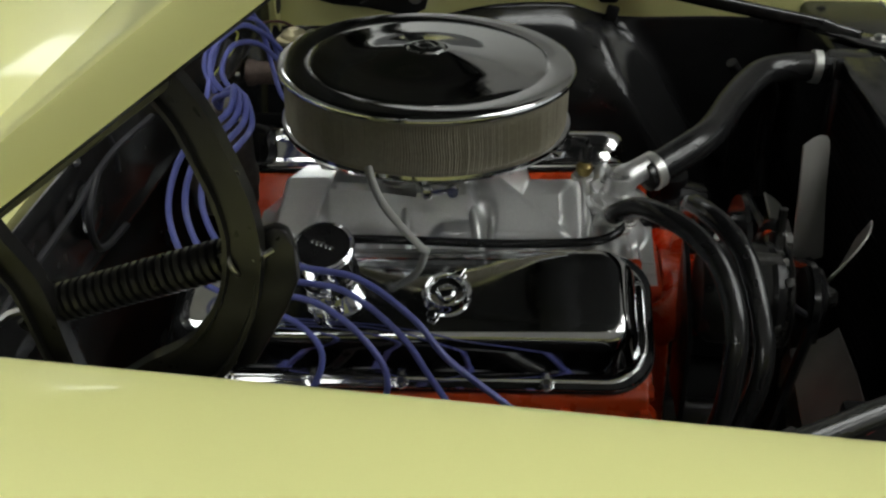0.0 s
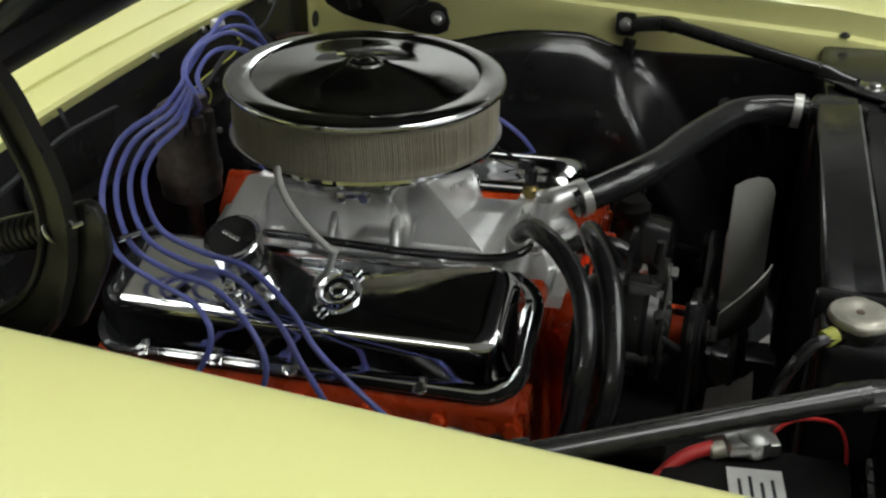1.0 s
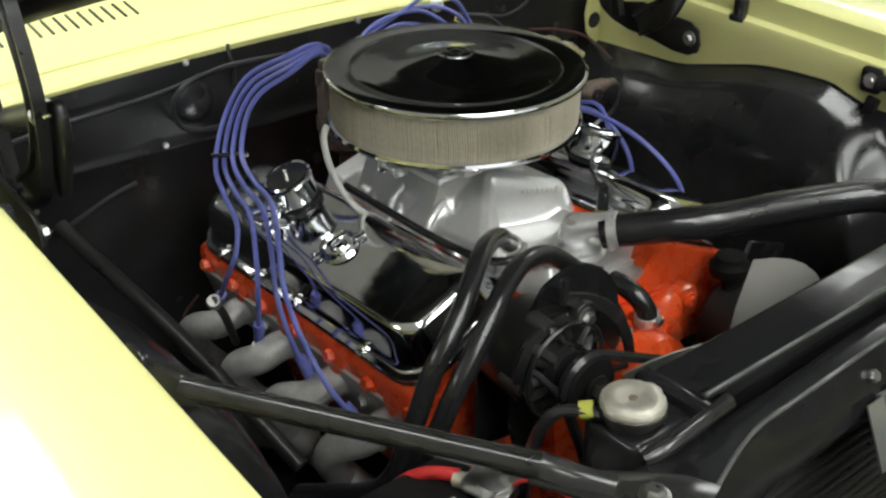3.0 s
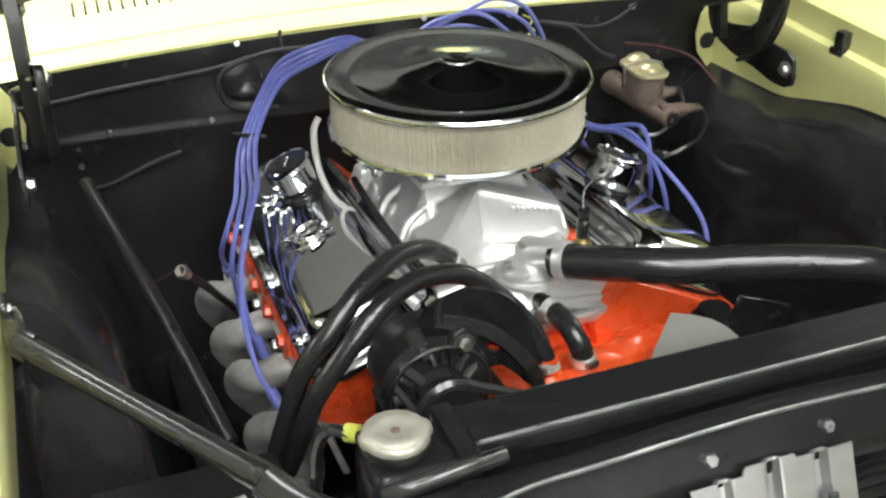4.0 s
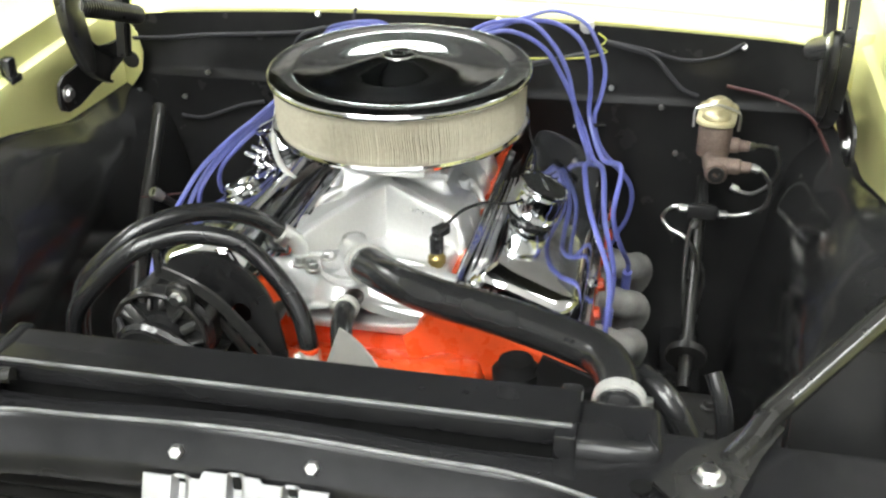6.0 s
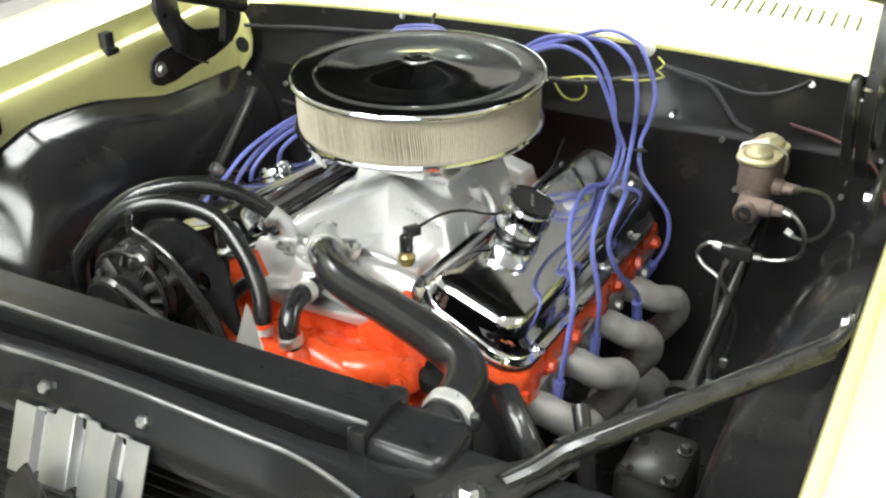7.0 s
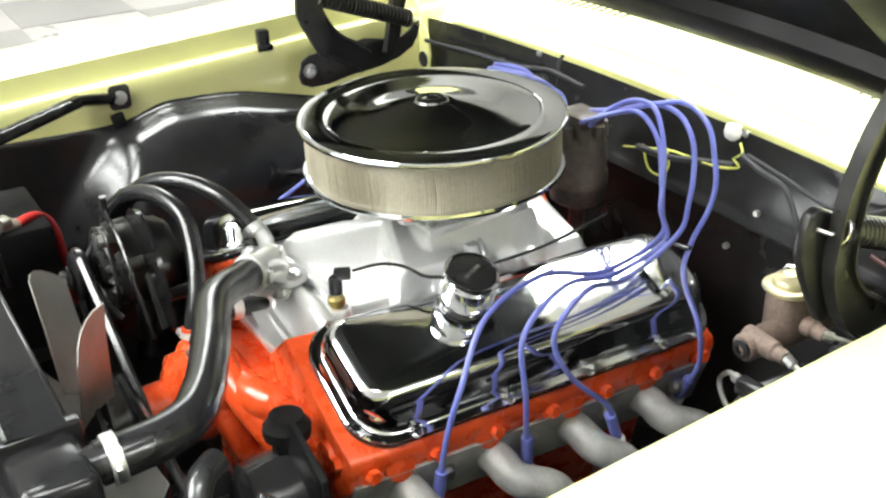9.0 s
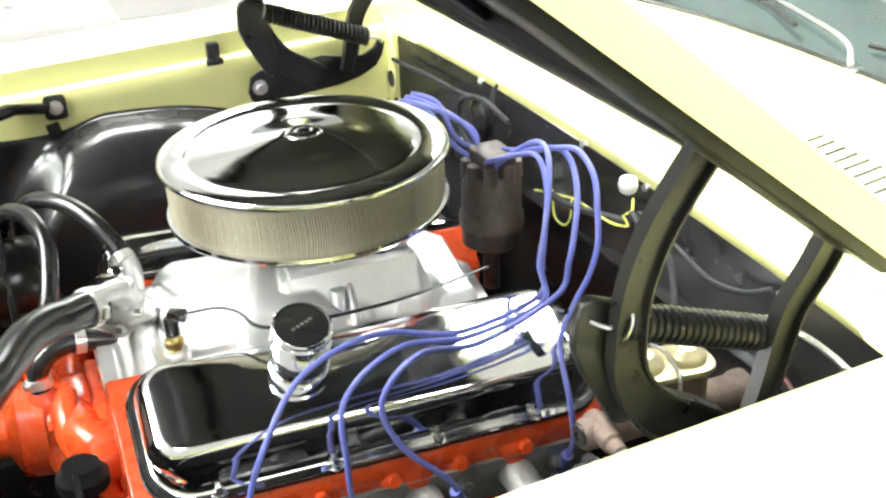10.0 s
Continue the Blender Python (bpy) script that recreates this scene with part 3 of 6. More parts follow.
def hood_hinge(s):
    m = Matrix.Translation((s * 0.604, 0, 0)) @ Matrix(((0, 0, s, 0), (1, 0, 0, 0), (0, 1, 0, 0), (0, 0, 0, 1)))
    out = [(0.062, 0.83), (0.066, 0.815), (0.085, 0.806), (0.12, 0.806), (0.17, 0.815), (0.23, 0.82), (0.27, 0.83), (0.30, 0.846), (0.312, 0.865), (0.318, 0.888), (0.305, 0.892), (0.295, 0.878), (0.275, 0.868), (0.24, 0.87), (0.2, 0.878), (0.16, 0.872), (0.12, 0.868), (0.085, 0.866), (0.068, 0.856)]
    h = part("hood_hinge", plate(out, 0.006, m @ pose(0, 0, -0.02), 0.001), BLACK_METAL, car, "black steel hood hinge with two arms and a coil spring")
    for y, z in ((0.083, 0.838),):
        part("bolt", bolt_bm((s * 0.582, y, z), (-s, 0, 0), 0.009, 0.009), STEEL, h)
    part("bolt", bolt_bm((s * 0.582, 0.175, 0.853), (-s, 0, 0), 0.007, 0.006), BLACK_METAL, h)
    dy = 0.0 if s > 0 else -0.027  # passenger side hinge is shifted forward to fit the camera's view
    part("front_arm", curved_plate([(0.185, 0.845), (0.125, 0.885), (0.096, 0.93), (0.093 + dy * 0.3, 0.965), (0.095 + dy * 0.5, 1.0), (0.103 + dy * 0.6, 1.033), (0.117 + dy * 0.7, 1.065), (0.139 + dy, 1.1), (0.159 + dy, 1.128)], (0.045, 0.05, 0.044, 0.034, 0.03, 0.029, 0.029, 0.029, 0.029), 0.0035, s * 0.56), BLACK_METAL, h)
    part("rear_arm", curved_plate([(0.235, 0.85), (0.245, 0.89), (0.251, 0.923), (0.26, 0.955), (0.278, 0.982), (0.298, 1.02)], (0.022, 0.024, 0.026, 0.028, 0.03, 0.03), 0.0035, s * 0.56), BLACK_METAL, h)
    link = part("link_plate", plate([(0.052, 0.955), (0.053, 0.985), (0.058, 0.998), (0.068, 1.002), (0.098, 0.99), (0.105, 0.95), (0.115, 0.90), (0.108, 0.868), (0.094, 0.872), (0.078, 0.9), (0.062, 0.93)], 0.012, m @ pose(dy * 0.25, 0, -0.068), 0.003), BLACK_METAL, h, "bent black link plate")
    part("pin", bolt_bm((s * 0.543, 0.082, 0.93), (-s, 0, 0), 0.007, 0.006), STEEL, link)
    part("hood_bracket", plate(rounded(0.21, 0.018, 0.007), 0.006, HOOD @ Matrix(((0, 0, 1, s * 0.575), (1, 0, 0, -0.15), (0, 1, 0, -0.009), (0, 0, 0, 1))), 0.001), BLACK_METAL, h)
    part("rivet", bolt_bm((s * 0.551, 0.154 + dy, 1.12), (-s, 0, 0), 0.008, 0.005), STEEL, h)
    part("rivet", bolt_bm((s * 0.551, 0.292, 1.01), (-s, 0, 0), 0.008, 0.005), STEEL, h)
    # coil spring: close-wound turns, bright end ring and hooks
    a, b = Vector((s * 0.55, 0.095, 0.976)), Vector((s * 0.545, 0.272, 0.912))
    mm, ln = along(a, b), (b - a).length
    turns, pts = 24, []
    for k in range(turns * 10 + 1):
        an = 2 * math.pi * k / 10
        pts.append(mm @ Vector((0.0135 * math.cos(an), 0.0135 * math.sin(an), ln * k / (turns * 10))))
    part("spring", tube(pts, 0.0038, n=5, smooth=False), BLACK_METAL, h, "close-wound black coil spring")
    ring = [mm @ Vector((0.0155 * math.cos(q), 0.0155 * math.sin(q), -0.004)) for q in (2 * math.pi * k / 24 for k in range(25))]
    part("end_ring", tube(ring, 0.002, n=6, smooth=False), STEEL, h, "bright steel end turn")
    part("hook", tube([b, b + Vector((0, 0.018, -0.004)), Vector((s * 0.575, 0.308, 0.893)), Vector((s * 0.59, 0.312, 0.885))], 0.0035, n=6), STEEL, h)
    part("hook", tube([a + Vector((0, -0.002, 0)), a + Vector((s * 0.01, -0.02, 0.004)), Vector((s * 0.552, 0.062, 0.985))], 0.0022, n=6), STEEL, h)


for side in (-1, 1):
    hood_hinge(side)


def brace(s, a, b, foot):
    """Tubular brace from the fender to the radiator support with flattened, bolted ends."""
    g = thing("support_brace", b, "black painted steel brace rod from fender to radiator support", "brace", "support braces")
    part("rod", tube([a, b], 0.0115, n=14), BRACE_PAINT, g)
    d = (Vector(b) - Vector(a)).normalized()
    top = Vector((s * 0.612, -0.254, 0.847))
    e1 = bmesh.new()
    add_plate(e1, rounded(0.036, 0.042, 0.008), 0.005, Matrix.Translation(top + Vector((s * 0.004, 0, 0))) @ Matrix(((0, 0, -s, 0), (1, 0, 0, 0), (0, 1, 0, 0), (0, 0, 0, 1))), 0.001)
    add_tube(e1, [top + Vector((0, -0.012, 0)), (top + Vector(a)) / 2, Vector(a), Vector(a) + 0.02 * d], 0.015, n=10, flat=0.5)
    part("end_tab", e1, BRACE_PAINT, g)
    part("bolt", bolt_bm(top + Vector((-s * 0.002, 0, 0)), (-s, 0, 0), 0.008, 0.007), STEEL, g)
    f = Vector(foot)
    e2 = bmesh.new()
    out = [(-0.018, -0.03), (0.035, -0.03), (0.05, 0.03), (0.02, 0.034), (-0.05, 0.018), (-0.10, 0.012), (-0.10, -0.012), (-0.055, -0.018)]
    ang = math.degrees(math.atan2(d.y, d.x))
    add_plate(e2, out, 0.005, Matrix.Translation(f) @ pose(0, 0, 0, 0, 0, ang), 0.0012)
    add_tube(e2, [Vector(b) - 0.03 * d, Vector(b), f - 0.06 * d + Vector((0, 0, 0.005)), f - 0.03 * d + Vector((0, 0, 0.003))], 0.0125, n=10, flat=0.7)
    part("foot_tab", e2, BRACE_PAINT, g)
    part("bolt", bolt_bm(f + Vector((0, 0, 0.005)), (0, 0, 1), 0.009, 0.009), STEEL, g)


brace(-1, (-0.602, -0.325, 0.857), (-0.425, -0.60, 0.853), (-0.375, -0.676, 0.8415))
brace(1, (0.602, -0.325, 0.857), (0.435, -0.58, 0.853), (0.388, -0.655, 0.8415))


def hood_latch():
    g = thing("hood_latch", (0, -0.71, 0.8), "grey ribbed steel hood latch bracket on the radiator support", "latch")
    grid = []
    n = 96
    for k in range(n + 1):
        u = k / n
        x = -0.087 + 0.168 * u
        groove = max(ease(0.045, 0.025, abs(u - q)) for q in (0.2, 0.5, 0.8))
        deep = 0.011 * groove
        top = 0.812 - 0.007 * ease(0.33, 0.31, u) - 0.004 * ease(0.63, 0.65, u)
        low = 0.742 + 0.01 * ease(0.85, 0.87, u)
        row = []
        for v in (0, 0.04, 0.1, 0.3, 0.5, 0.7, 0.9, 1):
            z = top + (low - top) * v
            row.append((x, -0.6875 - 0.5 * (0.815 - z) * 0.9 + deep * (1 if v > 0.08 else 0.3), z))
        grid.append(row)
    part("bracket", sheet(grid, 0.002), GREY_BRACKET, g, "ribbed grey steel bracket")
    # solid dark bar in place of the shade inside a slot
    part("slot", box((0.01, 0.004, 0.02), pose(0.052, -0.7145, 0.765, -24), 0.001), INTERIOR, g)
    part("hook", plate([(-0.03, 0), (0.03, 0), (0.022, 0.05), (0.0, 0.075), (-0.022, 0.05)], 0.006, pose(-0.03, -0.755, 0.71, 75), 0.001), BLACK_METAL, g)
    part("release_lever", tube([(-0.05, -0.76, 0.70), (-0.02, -0.775, 0.715), (0.03, -0.77, 0.705)], 0.008, n=8), BLACK_METAL, g)


hood_latch()


# ---- radiator ----
def radiator():
    g = thing("radiator", (0, -0.6, 0.42), "black crossflow radiator with end tanks and a pale pressure cap", "radiator")
    part("top_rail", plate([(-0.031, 0), (-0.031, 0.0165), (-0.0297, 0.0205), (-0.027, 0.0222), (-0.024, 0.0218), (0.0, 0.019), (0.024, 0.0195), (0.0275, 0.018), (0.029, 0.015), (0.029, 0)], 0.534,
                           Matrix.Translation((-0.256, -0.598, 0.838)) @ Matrix(((0, 0, 1, 0), (1, 0, 0, 0), (0, 1, 0, 0), (0, 0, 0, 1))), 0.0008), RAD_BLACK, g)
    # highlight of the rail's front edge, built as a pale bead
    part("rail_glint", tube([(-0.253, -0.6265, 0.859), (0.0, -0.6265, 0.859), (0.276, -0.6265, 0.859)], 0.002, n=8), CREASE_GLINT, g, "pale bead standing in for the highlight on a paint crease")
    # core colour is darkened for the shade trapped between the fins
    core = part("core", box((0.56, 0.045, 0.40), pose(0.008, -0.598, 0.635), 0.003), SHADE_BLACK, g, "black finned core, darkened further for the shade between fins")
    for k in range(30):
        part("fin", box((0.55, 0.002, 0.004), pose(0.008, -0.574, 0.45 + 0.0125 * k), 0), SHADE_BLACK, core)
    for s, x in ((-1, -0.302), (1, 0.309)):
        part("end_tank", box((0.088, 0.072, 0.42), pose(x, -0.6, 0.638), 0.014, 3), RAD_BLACK, g)
        part("tank_band", box((0.02, 0.078, 0.03), pose(x - s * 0.038, -0.6, 0.842), 0.004), RAD_BLACK, g)
    part("filler_neck", lathe([(0.024, 0.0), (0.024, 0.012), (0.030, 0.014), (0.030, 0.019), (0, 0.019)], pose(-0.316, -0.598, 0.842), 28), BLACK_METAL, g)
    cap = part("cap", lathe([(0.027, 0.0), (0.0285, 0.002), (0.0285, 0.007), (0.027, 0.009), (0.0245, 0.0092), (0.023, 0.0105), (0.019, 0.0112), (0.014, 0.0108), (0.012, 0.0096), (0.008, 0.0094), (0.0055, 0.0088), (0, 0.0088)], pose(-0.316, -0.598, 0.860), 36,
                            sweep=lambda k: 1.0 + (0.09 if (k % 18) in (0, 1, 17) else (0.018 if k % 2 else 0.0))), ALU_DULL, g, "pale metal pressure cap with two ears")
    # brown dot in place of the dark hole at the cap's centre
    part("rivet", lathe([(0.0042, 0), (0.004, 0.0012), (0, 0.0015)], pose(-0.316, -0.598, 0.8686), 14), CAST_BROWN, cap)
    part("overflow_hose", tube([(-0.335, -0.585, 0.852), (-0.352, -0.568, 0.855), (-0.365, -0.55, 0.845), (-0.37, -0.53, 0.79), (-0.37, -0.52, 0.68)], 0.006, n=8), RUBBER, g)
    part("clip", lathe([(0.0085, -0.006), (0.0085, 0.006)], along((-0.345, -0.572, 0.855), (-0.36, -0.555, 0.85)), 10), YELLOW_WIRE, g, "yellow hose clip")
    part("neck", lathe([(0.018, 0), (0.018, 0.05), (0.02, 0.052), (0.02, 0.056)], along((0.31, -0.59, 0.829), (0.312, -0.53, 0.829)), 24), BLACK, g)
    part("overflow_bracket", tube([(-0.338, -0.634, 0.836), (-0.32, -0.64, 0.843), (-0.28, -0.641, 0.849), (-0.235, -0.638, 0.85)], 0.008, n=12), BRACE_PAINT, g)


radiator()


# ---- engine ----
def prism(outline, y0, y1, bevel=0.004):
    """An outline in engine x, z run from y0 to y1."""
    m = TIP @ Matrix.Translation((0, y1, 0)) @ pose(0, 0, 0, 90)
    return plate(outline, y1 - y0, m, bevel)


engine = thing("engine", eng(0, 0, 0.35), "big orange-painted V8 engine block and cylinder heads", "engine")


def mirror(outline, s):
    return [(s * x, z) for x, z in outline]


def engine_block():
    b = part("block", prism([(-0.12, 0.68), (0.12, 0.68), (0.2, 0.56), (0.16, 0.36), (-0.16, 0.36), (-0.2, 0.56)], -0.27, 0.25, 0.008), ORANGE, engine, "orange enamelled iron block")
    part("timing_cover", prism([(-0.075, 0.66), (0.075, 0.66), (0.1, 0.58), (0.085, 0.42), (-0.085, 0.42), (-0.1, 0.58)], -0.31, -0.268, 0.01), ORANGE, engine)
    for s in (-1, 1):
        front = -0.29 if s > 0 else -0.268
        h = part("cylinder_head", prism(mirror([(0.065, 0.69), (0.116, 0.738), (0.283, 0.6595), (0.285, 0.645), (0.279, 0.617), (0.225, 0.56), (0.09, 0.56)], s), front, 0.272, 0.005), ORANGE, engine, "orange cylinder head")
        for k in range(7):
            y = -0.262 + 0.085 * k
            part("head_bolt", bolt_bm(eng(s * 0.282, y, 0.636), (s * 0.95, 0, 0.2), 0.0095, 0.012), ORANGE, h)
        for k in range(4):
            y = -0.225 + 0.125 * k
            part("plug_boss", lathe([(0.022, -0.004), (0.02, 0.006), (0.016, 0.008), (0, 0.008)], along(eng(s * 0.278, y, 0.634), eng(s * 0.36, y, 0.65)), 16), ORANGE, h)
        part("front_boss", lathe([(0.02, 0), (0.018, 0.008), (0.009, 0.010), (0, 0.010)], along(eng(s * 0.23, front + 0.002, 0.64), eng(s * 0.23, -0.4, 0.64)), 18), ORANGE, h)
        part("front_bolt", bolt_bm(eng(s * 0.255, front + 0.002, 0.645), (0, -1, 0.1), 0.009, 0.01), ORANGE, h)


def water_pump():
    g = part("water_pump", join(prism([(-0.062, 0.655), (-0.03, 0.668), (0.03, 0.668), (0.06, 0.655), (0.064, 0.59), (0.0, 0.55), (-0.064, 0.59)], -0.362, -0.30, 0.014),
                                lathe([(0.062, 0), (0.058, 0.03), (0.03, 0.045), (0.028, 0.075), (0, 0.075)], along(eng(0, -0.36, 0.62), eng(0, -0.5, 0.62)), 28)), ORANGE, engine, "orange water pump")
    for s in (-1, 1):
        part("pump_arm", tube([eng(s * 0.03, -0.325, 0.645), eng(s * 0.09, -0.318, 0.65), eng(s * 0.13, -0.285, 0.648)], 0.025, n=16), ORANGE, g)
    for x in (-0.051, -0.006):
        part("spigot", lathe([(0.025, -0.07), (0.0235, -0.035), (0.022, -0.016), (0.0185, -0.006), (0.0135, -0.001), (0.0115, 0.002), (0.0112, 0.02), (0, 0.02)], along((x, -0.357, 0.697), (x - 0.004, -0.352, 0.8)), 22), ORANGE, g)
    part("pump_leg", tube([eng(0.02, -0.335, 0.668), eng(0.075, -0.335, 0.65), eng(0.115, -0.315, 0.61), eng(0.125, -0.29, 0.56)], 0.019, n=14, flat=0.8), ORANGE, g)
    part("pump_leg", tube([eng(0.03, -0.35, 0.63), eng(0.06, -0.345, 0.60), eng(0.075, -0.32, 0.54)], 0.016, n=14), ORANGE, g)
    part("pump_ear", prism([(0.12, 0.672), (0.162, 0.668), (0.17, 0.64), (0.15, 0.625), (0.12, 0.64)], -0.318, -0.288, 0.006), ORANGE, g)
    for x, z in ((0.146, 0.65), (0.06, 0.655)):
        part("bolt", bolt_bm(eng(x, -0.32 if x > 0.1 else -0.352, z), (0, -1, 0), 0.008), ORANGE, g)


engine_block()
water_pump()


def cover_frame(s):
    """Axes of the valve cover's top: x outward along its slope, y to the rear, z off its face."""
    c, n = math.cos(radians(21.5)), math.sin(radians(21.5))
    return TIP @ Matrix(((c * s, 0, n * s, s * 0.22), (0, 1, 0, 0.003), (-n, 0, c, 0.7625), (0, 0, 0, 1)))


def rail_frame(s):
    """Axes of the cover's sealing rail."""
    c, n = math.cos(radians(25.2)), math.sin(radians(25.2))
    return TIP @ Matrix(((c * s, 0, n * s, s * 0.2023), (0, 1, 0, 0.003), (-n, 0, c, 0.7073), (0, 0, 0, 1)))


def valve_cover(s, label):
    top, rail = cover_frame(s), rail_frame(s)
    shell = top @ (pose(0.003, -0.006, -0.0035, 1.0) if s > 0 else pose(0.004, 0.002, -0.002))
    stretch = 0.391 if s > 0 else 0.381
    g = thing("valve_cover", rail.translation, label, "valve cover", "valve covers")
    bm = bmesh.new()
    rings = []
    # flat rail with a rolled edge, hollow fillet, leaning wall, wide shoulder, nearly flat top
    for z, w, r in ((-0.004, 0.1785, 0.051), (-0.002, 0.1812, 0.052), (0.0005, 0.1812, 0.052), (0.002, 0.1785, 0.051), (0.0024, 0.168, 0.048), (0.0028, 0.1625, 0.046), (0.0042, 0.1575, 0.044), (0.007, 0.1535, 0.043), (0.012, 0.150, 0.042), (0.018, 0.1475, 0.041)):
        rings.append([rail @ Vector((x, y, z)) for x, y in rounded(w, w + 0.375, r, 14)])
    for z, w, r in ((-0.026, 0.1385, 0.037), (-0.0205, 0.1365, 0.0365), (-0.0155, 0.1335, 0.0355), (-0.0112, 0.1295, 0.034), (-0.0076, 0.1245, 0.0325), (-0.0048, 0.1185, 0.0305), (-0.0026, 0.1115, 0.028), (-0.0011, 0.103, 0.025), (-0.0002, 0.093, 0.021), (0.0003, 0.08, 0.016), (0.0008, 0.05, 0.01)):
        rings.append([shell @ Vector((x, y, z)) for x, y in rounded(w, w + stretch, r, 14)])
    rings = [[bm.verts.new(p) for p in ring] for ring in rings]
    n = len(rings[0])
    for a, b in zip(rings, rings[1:]):
        for k in range(n):
            bm.faces.new((a[k], a[(k + 1) % n], b[(k + 1) % n], b[k]))
    bm.faces.new(rings[0])
    bm.faces.new(rings[-1])
    part("shell", bm, CHROME, g, "mirror-bright chrome shell")
    part("gasket", plate(rounded(0.183, 0.558, 0.052, 8), 0.003, rail @ pose(0, 0, -0.0062)), RUBBER, g)
    up = rail.to_3x3() @ Vector((0, 0, 1))
    for y in ((-0.205, -0.075, 0.05, 0.175) if s > 0 else (-0.16, 0.0, 0.1, 0.2)):
        part("bolt", bolt_bm(rail @ Vector((0.0845, y, 0.0015)), up, 0.0055, 0.007), CHROME_SOFT, g)
    for a, b in (((-0.068, 0.043), (0.057, 0.168)) if s > 0 else ((0.01, 0.09), (0.11, 0.19))):
        part("hold_down", box((0.010, b - a, 0.0035), rail @ pose(0.0845, (a + b) / 2, 0.0035), 0.0014), CHROME_SOFT, g, "bright hold-down bar")
    return g, shell


def breather_cap(cover, m, x, y, label, body):
    base = m @ pose(x, y, 0.0)
    g = part("breather_cap", lathe(body + [(0.032, 0.0525), (0.030, 0.0515), (0.0295, 0.050), (0, 0.050)], base, 44), CHROME, cover, label)
    part("grommet", lathe([(0.033, 0.0), (0.0335, 0.003), (0.031, 0.006), (0.028, 0.007), (0.0265, 0.013)], base, 36), RUBBER, g, "black rubber grommet")
    part("lid", lathe([(0.0293, 0.0502), (0.0293, 0.0512), (0, 0.0516)], base, 36), BLACK_GLOSS, g, "black lid disc")
    for k in range(5):
        part("emblem_bar", box((0.005, 0.0045, 0.0012), base @ pose(0, 0, 0.0522, 0, 0, 25) @ pose(0, -0.012 + 0.006 * k, 0), 0.0005), CHROME_SOFT, g)
    return base


COVERS = {}
for side, text in ((-1, "chrome valve cover with a filler ring and breather cap"), (1, "chrome valve cover with a breather cap under blue wires")):
    COVERS[side] = valve_cover(side, text)
breather_cap(*COVERS[-1], -0.020, 0.082, "chrome breather cap with a dark lid on the valve cover", [(0.026, 0.012), (0.0295, 0.014), (0.0305, 0.018), (0.0325, 0.040), (0.034, 0.043), (0.0348, 0.047), (0.034, 0.051)])
breather_cap(*COVERS[1], -0.032, -0.080, "chrome breather cap with a dark lid and a bar emblem", [(0.0275, 0.006), (0.033, 0.008), (0.0355, 0.013), (0.0358, 0.02), (0.035, 0.034), (0.0335, 0.04), (0.0332, 0.043), (0.0342, 0.046), (0.0345, 0.049), (0.0338, 0.0515)])


def filler_ring():
    m = COVERS[-1][1] @ pose(0.008, -0.052, 0.0)
    g = thing("oil_filler_cap", m.translation, "chrome twist-in oil filler cap with two ears", "filler cap")
    part("cap", lathe([(0.028, 0), (0.028, 0.003), (0.025, 0.006), (0.0245, 0.010), (0.0225, 0.012), (0.020, 0.0105), (0.018, 0.006), (0.012, 0.005), (0.010, 0.008), (0.007, 0.0095), (0, 0.0095)], m, 40), CHROME, g)
    for a in (25, 205):
        part("ear", box((0.014, 0.01, 0.004), m @ pose(0, 0, 0, 0, 0, a) @ pose(0.031, 0, 0.007), 0.0015), CHROME, g)


filler_ring()


def smooth_max(a, b, k=0.008):
    h = max(k - abs(a - b), 0) / k
    return max(a, b) + h * h * k / 4


